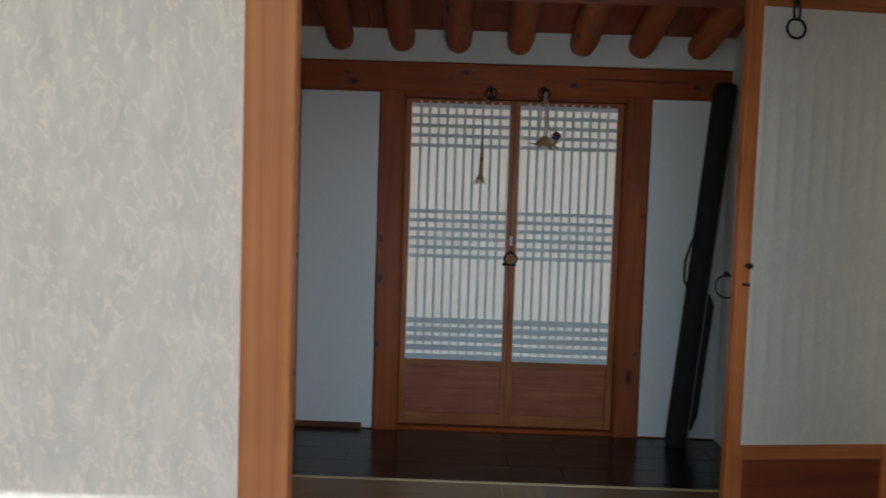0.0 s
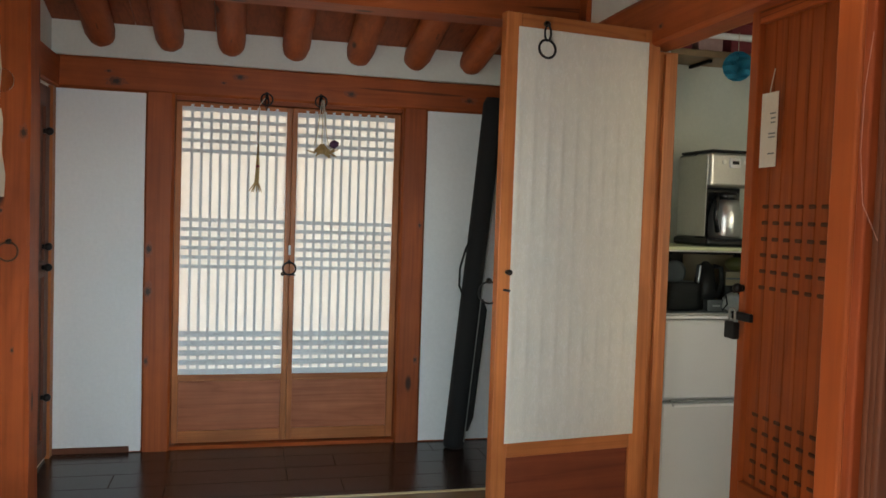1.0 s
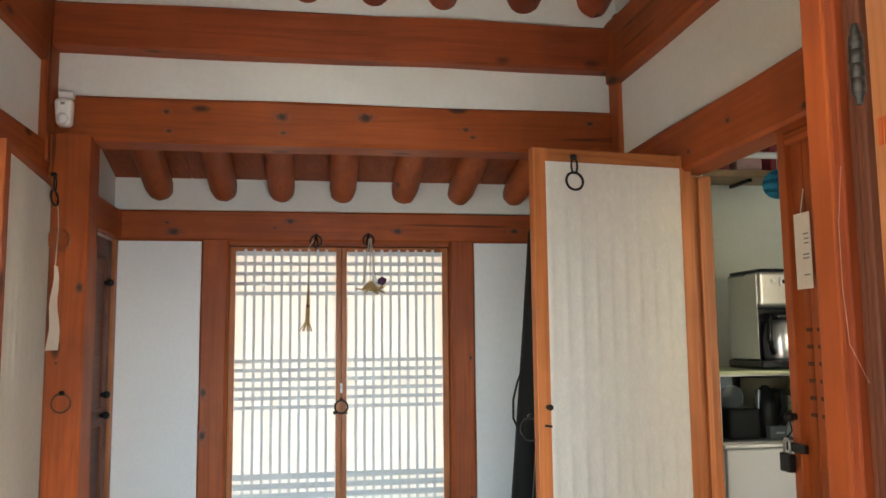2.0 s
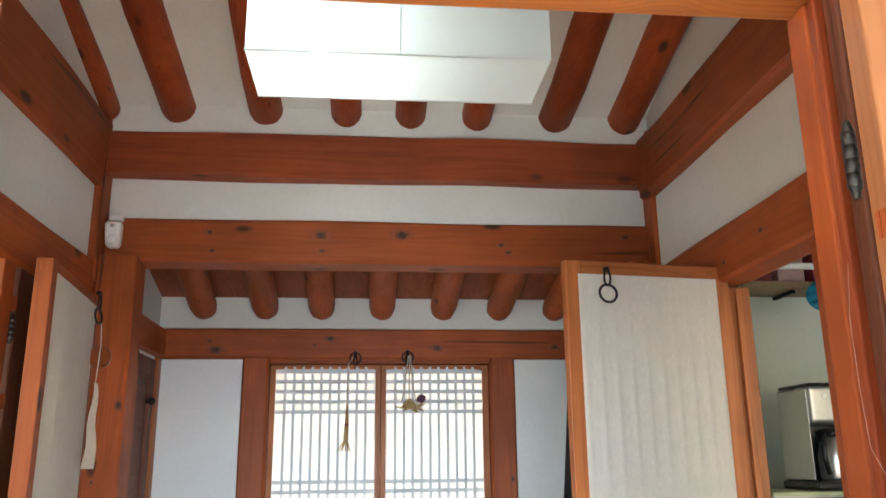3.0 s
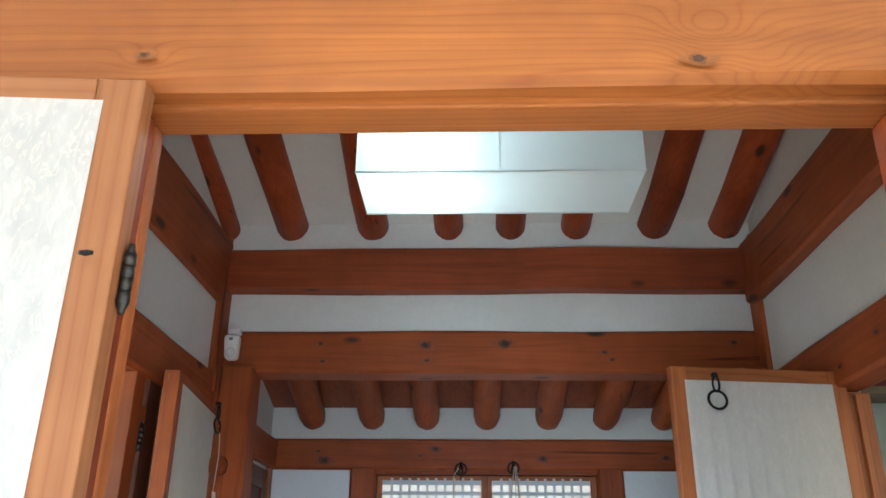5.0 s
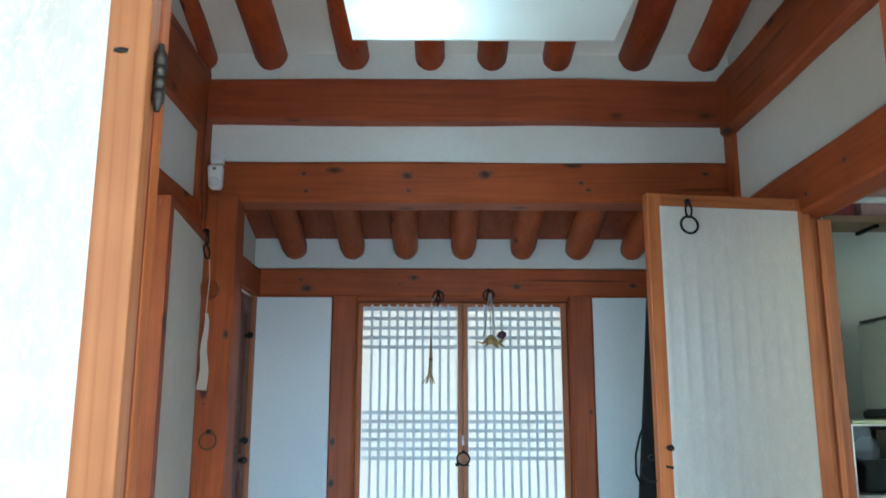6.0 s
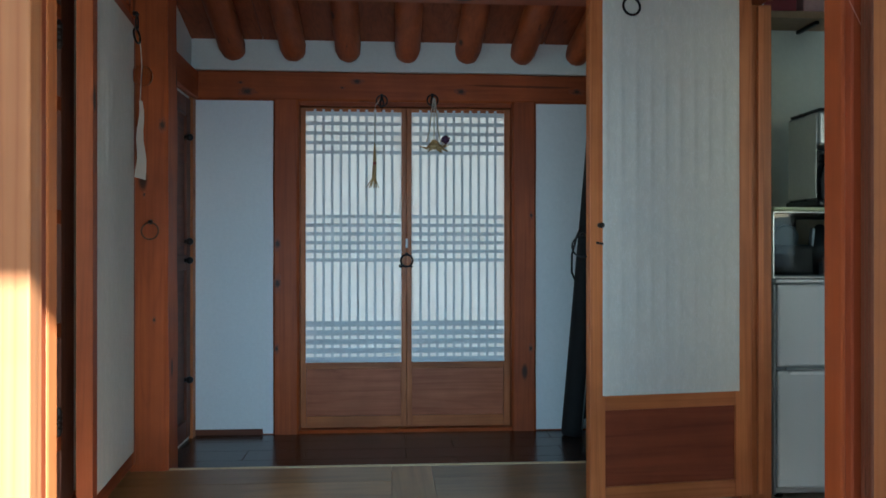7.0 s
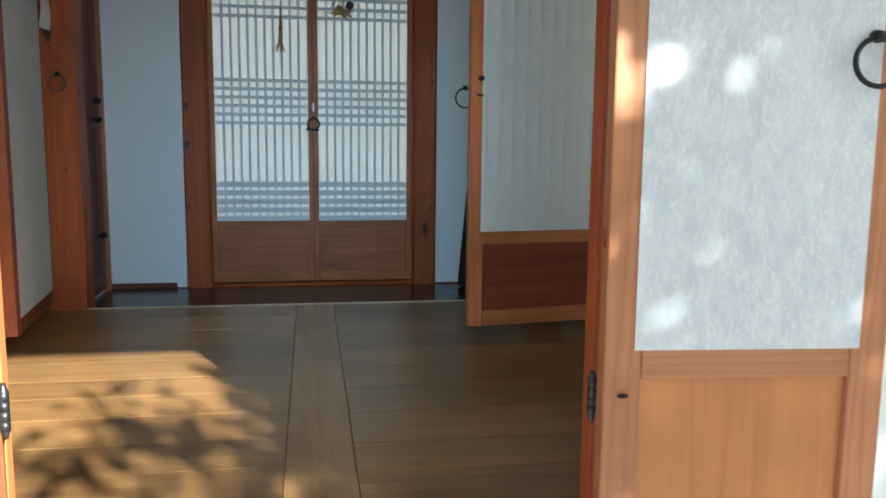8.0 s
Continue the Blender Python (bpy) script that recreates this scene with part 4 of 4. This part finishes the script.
# ---------------------------------------------------------------- leaning black case in the alcove
case = thing("long_case", pose(0, 0, 0), "long black nylon case leaning in the alcove corner", "case")
A, B = Vector((1.470, 4.52, -0.117)), Vector((1.628, 4.47, 1.80))
ax = (B - A).normalized()


def along(t, dx=0.0, dy=0.0):
    p = A.lerp(B, t)
    return (p.x + dx, p.y + dy, p.z)


part("tube", tube(bmesh.new(), [along(0, 0, 0), along(0.004), along(0.02), along(0.4), along(0.75), along(0.985), along(1.0)], [0.045, 0.056, 0.058, 0.057, 0.060, 0.062, 0.050], 20, 0.05, 3), BLACK_CLOTH, case)
part("pocket", tube(bmesh.new(), [along(0.05, 0.052, -0.01), along(0.09, 0.060, -0.01), along(0.40, 0.062, -0.01), along(0.43, 0.050, -0.01)], [0.018, 0.030, 0.032, 0.016], 12, 0.08, 4), BLACK_CLOTH, case)
part("piping", tube(bmesh.new(), [along(0.02, 0.045, -0.042), along(0.5, 0.044, -0.044), along(0.98, 0.046, -0.046)], 0.0032, 6), GREYP, case, "grey seam piping")
part("handle", tube(bmesh.new(), [along(0.44, -0.052, -0.02), along(0.47, -0.085, -0.03), along(0.52, -0.092, -0.03), along(0.57, -0.075, -0.03), along(0.60, -0.052, -0.02)], 0.006, 8), BLACK_CLOTH, case, "black carrying strap")

# ---------------------------------------------------------------- shut kitchen leaf: tag, hasp and padlock
tag = thing("hanging_tag", pose(1.731, 2.228, 1.58), "white card tag, tinted for warm bounce, hanging on the lattice door", "tag")
part("string", tube(bmesh.new(), [(0, -0.008, 0.02), (-0.004, -0.002, -0.02), (-0.004, 0.006, -0.052)], 0.0016, 6), CORD, tag)
part("card", boxed(-0.006, -0.0045, -0.036, 0.036, -0.25, -0.045, bevel=0.0006, seg=1), TAG, tag)
for k, (z, w0) in enumerate(((-0.105, 0.012), (-0.118, 0.010), (-0.130, 0.010), (-0.160, 0.014), (-0.170, 0.014), (-0.215, 0.014))):
    part("print_bar", boxed(-0.0068, -0.0061, -0.028, -0.028 + 2 * w0, z, z + 0.004), INK, tag)
hasp = thing("padlock", pose(1.728, 2.292, 0.905), "dark steel padlock hanging on a hasp", "padlock")
part("hasp", boxed(-0.012, 0.0, -0.035, 0.055, -0.012, 0.012, bevel=0.003), IRON, hasp)
part("shackle", tube(bmesh.new(), [(-0.016, 0.03, -0.02), (-0.016, 0.03, 0.012), (-0.016, 0.038, 0.020), (-0.016, 0.050, 0.020), (-0.016, 0.057, 0.012), (-0.016, 0.057, -0.02)], 0.0035, 8), SILVER, hasp, "bright steel shackle")
part("body", boxed(-0.026, -0.006, 0.018, 0.068, -0.068, -0.018, bevel=0.004), IRON, hasp)
part("knob", ball(tube(bmesh.new(), [(0.602, 0.016, 0.985), (0.602, 0.034, 0.985)], 0.010), (0.602, 0.036, 0.985), 0.015), IRON, k_near, "small black iron knob")

part("backing", boxed(0.094, 0.590, -0.0165, -0.0015, 0.38, 1.75), BEAM[2], k_near)
PEG = plain("dark_peg_wood", (0.085, 0.024, 0.009), 0.75, 0, 0.4, 90)
pg_w = 0.62 - 0.10 - 0.036
for za, zb, rows in ((0.994, 1.222, 5), (0.45, 0.63, 4)):
    for j in range(rows + 1):
        for i in range(1, 10):
            x, z = 0.10 + pg_w * i / 10, za + (zb - za) * j / rows
            part("peg", boxed(x - 0.014, x + 0.014, 0.0012, 0.0065, z - 0.0055, z + 0.0055, bevel=0.003, seg=1), PEG, k_near)

# ---------------------------------------------------------------- kitchen
fr = thing("refrigerator", pose(1.985, 3.20, -0.09), "small off-white two-door refrigerator", "refrigerator")
part("cabinet", boxed(0.0, 0.47, 0.05, 0.42, 0.02, 0.865, bevel=0.010), FRIDGE, fr)
part("top_panel", boxed(-0.004, 0.474, 0.0, 0.42, 0.866, 0.880, bevel=0.005), WHITEP, fr)
up_door = part("upper_door", boxed(0.004, 0.466, 0.0, 0.048, 0.535, 0.860, bevel=0.010), FRIDGE, fr)
low_door = part("lower_door", boxed(0.004, 0.466, 0.0, 0.048, 0.055, 0.520, bevel=0.010), FRIDGE, fr)
part("handle", boxed(0.035, 0.38, -0.010, 0.004, 0.523, 0.534, bevel=0.003), GREYP, up_door, "grey grip strip")
part("handle", boxed(0.05, 0.33, -0.012, 0.003, 0.505, 0.518, bevel=0.004), WHITEP, low_door)
part("edge_trim", boxed(-0.012, -0.001, 0.004, 0.05, 0.03, 0.86, bevel=0.003), GREYP, fr, "grey door gasket edge")
for x in (0.05, 0.42):
    part("foot", tube(bmesh.new(), [(x, 0.09, 0.0), (x, 0.09, 0.025)], 0.018, 10), BLACKP, fr)

mw = thing("microwave_oven", pose(1.965, 3.18, 0.794), "black glass-fronted oven with thin silver edges", "oven")
part("back", boxed(0.0, 0.48, 0.365, 0.38, 0.0, 0.262, bevel=0.002), BLACKP, mw)
part("bottom", boxed(0.0, 0.48, 0.02, 0.364, 0.0, 0.012, bevel=0.002), GREYP, mw)
part("top", boxed(0.0, 0.48, 0.02, 0.364, 0.250, 0.262, bevel=0.002), BLACKP, mw)
for x in (0.0, 0.468):
    part("side", boxed(x, x + 0.012, 0.02, 0.364, 0.0125, 0.2495, bevel=0.002), BLACKP, mw)
# see-through pane in place of a mirroring door
pane, pnt, pb = mat("smoked_glass")
pb.inputs["Base Color"].default_value = (0.30, 0.33, 0.33, 1)
pb.inputs["Transmission Weight"].default_value, pb.inputs["Roughness"].default_value, pb.inputs["IOR"].default_value = 1.0, 0.0, 1.45
bmq = bmesh.new()
bmq.faces.new([bmq.verts.new(p) for p in ((0.004, 0.012, 0.008), (0.476, 0.012, 0.008), (0.476, 0.012, 0.254), (0.004, 0.012, 0.254))])
part("glass", bmq, pane, mw, "smoked glass front").visible_shadow = False
for z in (0.0, 0.256):
    part("trim", boxed(0.0, 0.48, 0.005, 0.019, z, z + 0.007, bevel=0.002), SILVER, mw, "thin silver edge")
part("trim", boxed(-0.003, 0.004, 0.005, 0.019, 0.0, 0.262, bevel=0.002), SILVER, mw)
# things added inside the oven imitate what its dark door reflects
FLZ = 0.794 + 0.0125
tb = thing("toaster", pose(2.010, 3.225, FLZ), "black box-shaped toaster standing in for a reflection in the glass", "toaster")
part("body", boxed(0.0, 0.135, 0.0, 0.12, 0.0, 0.118, bevel=0.012, seg=3), BLACKP, tb)
part("slot", boxed(0.02, 0.115, 0.04, 0.08, 0.1182, 0.121), GREYP, tb)
dh = thing("steel_bowl", pose(2.085, 3.42, FLZ), "grey steel bowl on its rim, standing in for a reflection", "bowl")
part("bowl", tube(bmesh.new(), [(0.0, 0.0, 0.150), (0.0, -0.012, 0.150), (0.0, -0.030, 0.150)], [0.022, 0.044, 0.050], 24), GREYP, dh)
part("rim", ring(bmesh.new(), (0.0, -0.031, 0.150), (0, 1, 0), 0.048, 0.004, 28, 6), GREYP, dh)
part("stand", boxed(-0.05, 0.05, -0.03, 0.01, 0.0, 0.100, bevel=0.003), BLACKP, dh)
kt = thing("kettle", pose(2.205, 3.33, FLZ), "black electric kettle standing in for a reflection in the glass", "kettle")
part("base", tube(bmesh.new(), [(0, 0, 0), (0, 0, 0.018)], [0.058, 0.054], 22), BLACKP, kt)
part("body", tube(bmesh.new(), [(0, 0, 0.019), (0, 0, 0.024), (0, 0, 0.11), (0, 0, 0.18), (0, 0, 0.188)], [0.048, 0.053, 0.048, 0.038, 0.028], 24), BLACKP, kt)
# the kettle's highlight, built as a steel plate
part("side_panel", boxed(-0.058, -0.046, -0.030, 0.010, 0.085, 0.182, bevel=0.005, m=Matrix.Rotation(radians(6), 4, 'Y')), SILVER, kt, "steel plate shaped as the kettle's highlight")
part("lid", tube(bmesh.new(), [(0, 0, 0.1885), (0, 0, 0.202)], [0.026, 0.010], 16), BLACKP, kt)
part("handle", tube(bmesh.new(), [(0.03, -0.01, 0.182), (0.064, -0.02, 0.176), (0.072, -0.02, 0.11), (0.050, -0.015, 0.05)], 0.011, 10), BLACKP, kt)
bx = thing("small_box", pose(2.180, 3.225, FLZ), "small grey carton before the kettle, standing in for a reflection", "carton")
part("body", boxed(0.0, 0.085, 0.0, 0.05, 0.0, 0.046, bevel=0.003), GREYP, bx)
part("print_bar", boxed(0.025, 0.06, -0.0008, 0.0, 0.018, 0.026), WHITEP, bx)
cn = thing("storage_tin", pose(2.355, 3.37, FLZ), "tan cardboard carton on a dark tin, standing in for a reflection", "carton")
part("tin", boxed(-0.055, 0.055, -0.04, 0.05, 0.0, 0.100, bevel=0.006), BLACKP, cn)
part("body", boxed(-0.050, 0.052, -0.035, 0.045, 0.1005, 0.160, bevel=0.003), LIGHTWOOD, cn)
part("print_bar", boxed(-0.050, 0.052, -0.0358, -0.0351, 0.126, 0.134), INK, cn)
gd = thing("gourd_bowl", pose(2.365, 3.375, FLZ + 0.1605), "olive green round bowl on the carton, standing in for a reflection", "bowl")
part("bowl", ball(bmesh.new(), (0, 0, 0.031), 0.045, 3, (1.1, 1.0, 0.68)), plain("olive_glaze", (0.20, 0.19, 0.045), 0.4, 0, 0.3, 50), gd)
cb = thing("crumpled_bag", pose(2.295, 3.235, FLZ), "crumpled white bag standing in for a reflection in the glass", "bag")
bm = ball(bmesh.new(), (0, 0, 0.036), 0.052, 3, (0.85, 0.6, 0.80))
for v in bm.verts:
    v.co += Vector((1, 1, 1)) * noise.noise(v.co * 55) * 0.011
    v.co.z = max(v.co.z, 0.0005)
part("bag", bm, WHITEP, cb)
part("cable", tube(bmesh.new(), [(-0.045, -0.01, 0.004), (-0.030, -0.028, 0.03), (-0.034, -0.02, 0.065), (-0.048, 0.0, 0.07)], 0.003, 8), BLACKP, cb, "thin black cable")
bk = thing("wooden_board", pose(2.165, 3.50, FLZ), "tan wooden board at the back, standing in for a reflection", "board")
part("board", boxed(0.0, 0.24, 0.0, 0.014, 0.0, 0.225, bevel=0.004), LIGHTWOOD, bk)
tray = thing("serving_board", pose(1.955, 3.16, 1.058), "pale green-topped board on the microwave", "board")
part("board", boxed(0.0, 0.50, 0.0, 0.42, 0.0, 0.014, bevel=0.004), plain("pale_green_board", (0.55, 0.60, 0.36), 0.5, 0, 0.2, 30), tray)

cf = thing("coffee_maker", pose(2.165, 3.20, 1.073), "silver and black drip coffee maker with a steel jug", "coffee maker")
part("base", boxed(-0.01, 0.23, 0.0, 0.27, 0.0, 0.035, bevel=0.012, seg=3), BLACKP, cf)
part("column", boxed(0.0, 0.22, 0.135, 0.265, 0.035, 0.385, bevel=0.012, seg=3), GREYP, cf)
head = part("head", boxed(0.0, 0.22, 0.012, 0.134, 0.245, 0.385, bevel=0.014, seg=3), SILVER, cf, "brushed steel brewing head")
part("side", boxed(-0.004, 0.0, 0.03, 0.25, 0.04, 0.375, bevel=0.0015), SILVER, cf)
part("lid", boxed(0.005, 0.215, 0.02, 0.255, 0.386, 0.398, bevel=0.005), BLACKP, cf)
part("display", boxed(0.085, 0.135, 0.004, 0.014, 0.325, 0.365, bevel=0.008, seg=3), WHITEP, head)
part("screen", boxed(0.095, 0.125, 0.0025, 0.0045, 0.338, 0.352), BLACKP, head)
part("button", tube(bmesh.new(), [(0.060, 0.014, 0.348), (0.060, 0.006, 0.348)], 0.009, 14), WHITEP, head)
part("button", tube(bmesh.new(), [(0.160, 0.014, 0.348), (0.160, 0.006, 0.348)], 0.009, 14), WHITEP, head)
part("recess", boxed(0.008, 0.212, 0.120, 0.1345, 0.036, 0.245), BLACKP, cf)
jug = part("jug", tube(bmesh.new(), [(0.125, 0.085, 0.036), (0.125, 0.085, 0.045), (0.125, 0.085, 0.12), (0.125, 0.085, 0.17), (0.125, 0.085, 0.195)], [0.062, 0.066, 0.068, 0.058, 0.048], 28), SILVER, cf, "steel thermos jug")
part("lid", tube(bmesh.new(), [(0.125, 0.085, 0.196), (0.125, 0.085, 0.225)], [0.050, 0.046], 24), BLACKP, jug)
part("handle", tube(bmesh.new(), [(0.075, 0.055, 0.205), (0.045, 0.025, 0.19), (0.038, 0.018, 0.12), (0.06, 0.035, 0.06)], 0.010, 10), BLACKP, jug)

shelf = thing("wall_shelf", pose(1.84, 3.42, 1.885), "wooden shelf board on the kitchen wall", "shelf")
part("board", boxed(0.0, 1.3, 0.0, 0.198, 0.0, 0.030, bevel=0.004), plain("brown_shelf_board", (0.30, 0.19, 0.10), 0.5, 0, 0.3, 30), shelf)
for x in (0.44, 1.10):
    part("bracket", boxed(x, x + 0.018, 0.03, 0.198, -0.016, -0.001, bevel=0.003), IRON, shelf)
for x, w, m_, lab in ((1.90, 0.13, RED, "dull red storage box on the shelf"), (2.06, 0.15, RED, "dull red storage box on the shelf"), (2.24, 0.12, PINK, "dusty pink tin on the shelf"), (2.40, 0.14, RED, "dull red storage box on the shelf")):
    b_ = thing("storage_box", pose(x, 3.47, 1.921), lab, "box")
    part("body", boxed(0.0, w, 0.0, 0.13, 0.0, 0.13, bevel=0.006), m_, b_)
    part("lid", boxed(-0.003, w + 0.003, -0.003, 0.133, 0.1305, 0.155, bevel=0.005), m_, b_)
pp = thing("curtain_rail", pose(1.84, 3.36, 1.965), "white tube rail along the shelf", "rail")
part("tube", tube(bmesh.new(), [(0, 0, 0), (1.35, 0, 0)], 0.014, 14), WHITEP, pp)
pom = thing("paper_ball", pose(2.325, 3.30, 1.83), "blue honeycomb tissue paper ball hanging on a thread", "paper ball")
bm = bmesh.new()
R = 0.062
for k in range(20):
    a = 2 * math.pi * k / 20
    prev = None
    for j in range(11):
        th = math.pi * j / 10
        wv = 0.16 * (1 if j % 2 else -1)
        p = (R * math.sin(th) * math.cos(a + wv), R * math.sin(th) * math.sin(a + wv), R * math.cos(th))
        q = (0, 0, R * math.cos(th))
        cur = (bm.verts.new(p), bm.verts.new(q))
        if prev:
            bm.faces.new((prev[0], cur[0], cur[1], prev[1]))
        prev = cur
part("tissue", bm, BLUE, pom)["kind"] = "stuff"
part("thread", tube(bmesh.new(), [(0, 0, R), (0, 0, 0.14)], 0.0015, 6), CORD, pom)

# tenon ends in the folded door's edge
for z in (0.118, 1.775):
    for dy in (-0.009, 0.009):
        part("tenon", boxed(-0.0012, 0.0006, dy - 0.003, dy + 0.003, z - 0.013, z + 0.013), BEAM[2], s_leaf)
for z in (0.62, 1.40):
    for dy in (-0.004, 0.005):
        part("tenon", boxed(-0.0012, 0.0006, dy - 0.003, dy + 0.003, z - 0.013, z + 0.013), BEAM[2], f_right)

# loose thread on the front jamb
th_ = thing("loose_thread", pose(0.997, 1.028, 1.36), "pale loose thread caught on the door jamb", "thread")
part("thread", tube(bmesh.new(), [(0, 0, 0.03), (-0.004, 0.004, -0.03), (0.0, 0.01, -0.10), (-0.006, -0.004, -0.16), (0.002, -0.02, -0.20)], 0.00028, 5), PINK, th_)

# ---------------------------------------------------------------- unseen courtyard tree, added so that its leaves dapple the sun
tree = thing("tree", pose(3.1, -2.6, -0.5), "small leafy tree out of view, added to dapple the sun", "tree")
part("trunk", tube(bmesh.new(), [(0.1, 0, 0), (0.12, 0, 0.9), (0.0, 0.05, 1.8), (-0.1, 0.05, 2.5)], [0.13, 0.10, 0.08, 0.05], 12, 0.15, 2), BARK, tree)
tr = random.Random(11)
for k in range(6):
    a = k * 1.05
    part("limb", tube(bmesh.new(), [(0, 0.05, 1.7 + 0.1 * k), (0.2 * math.cos(a) - 0.1, 0.2 * math.sin(a), 2.2 + 0.1 * k), (0.4 * math.cos(a) - 0.2, 0.35 * math.sin(a), 2.5 + 0.1 * k)], [0.035, 0.022, 0.008], 8), BARK, tree)
verts, faces = [], []
# dense clump shades the right front leaf, the thin one breaks up floor sun
for count, ctr, rad in ((220, (-0.20, 0.05, 2.72), (0.37, 0.40, 0.62)), (24, (-0.88, 0.05, 2.54), (0.42, 0.35, 0.24))):
    for c in range(count):
        d = Vector((tr.gauss(0, 1), tr.gauss(0, 1), tr.gauss(0, 1))).normalized() * tr.random() ** 0.33
        cx, cy, cz = (ctr[i] + rad[i] * d[i] for i in range(3))
        for k in range(14):
            p = Vector((cx + tr.gauss(0, 0.07), cy + tr.gauss(0, 0.09), cz + tr.gauss(0, 0.06)))
            e = Euler((tr.uniform(-1.2, 1.2), tr.uniform(-1.2, 1.2), tr.uniform(0, 6.28))).to_matrix()
            s_ = tr.uniform(0.03, 0.06)
            i0 = len(verts)
            for q in ((-s_, 0, 0), (0, -s_ * 0.5, 0.006), (s_, 0, 0), (0, s_ * 0.5, 0.006)):
                verts.append(p + e @ Vector(q))
            faces.append((i0, i0 + 1, i0 + 2, i0 + 3))
me = bpy.data.meshes.new("crown")
me.from_pydata(verts, [], faces)
me.materials.append(LEAVES)
crown = new("crown", me)
crown.parent = tree
crown["kind"] = "stuff"
structure("courtyard_wall", boxed(-9, 10, -8.3, -8.0, -0.5, 1.5), PLASTER, "low pale wall closing the courtyard", "wall")

# ---------------------------------------------------------------- floor boards
rng = random.Random(5)


def plank(parent, x0, x1, y0, y1, z, axis, mats, gap=0.0006):
    part("plank", boxed(x0 + gap, x1 - gap, y0 + gap, y1 - gap, z - 0.02, z + rng.uniform(-0.0003, 0.0003), bevel=0.0008, seg=1), mats[axis], parent)


for x0, x1 in ((0.475, 0.640),):
    plank(floor, x0, x1, 1.06, 3.51, 0.0, 1, FLOORW)
for x0, x1 in ((-0.70, 0.475), (0.640, 1.80)):
    y = 3.51
    while y > 1.07:
        d = min(rng.uniform(0.17, 0.24), y - 1.06)
        if y - d - 1.06 < 0.1:
            d = y - 1.06
        plank(floor, x0, x1, y - d, y, 0.0, 0, FLOORW)
        y -= d
y = 3.53
k = 0
while y < 4.64:
    d = 0.19
    x = -0.70 - (0.35 if k % 2 else 0.1)
    while x < 1.80:
        a, b = max(x, -0.70), min(x + 0.80, 1.80)
        if b - a > 0.02:
            part("plank", boxed(a + 0.0008, b - 0.0008, y + 0.0008, min(y + d, 4.66) - 0.0008, -0.138, -0.118, bevel=0.0015, seg=1), ALCOVE, alcove)
        x += 0.80
    y += d
    k += 1
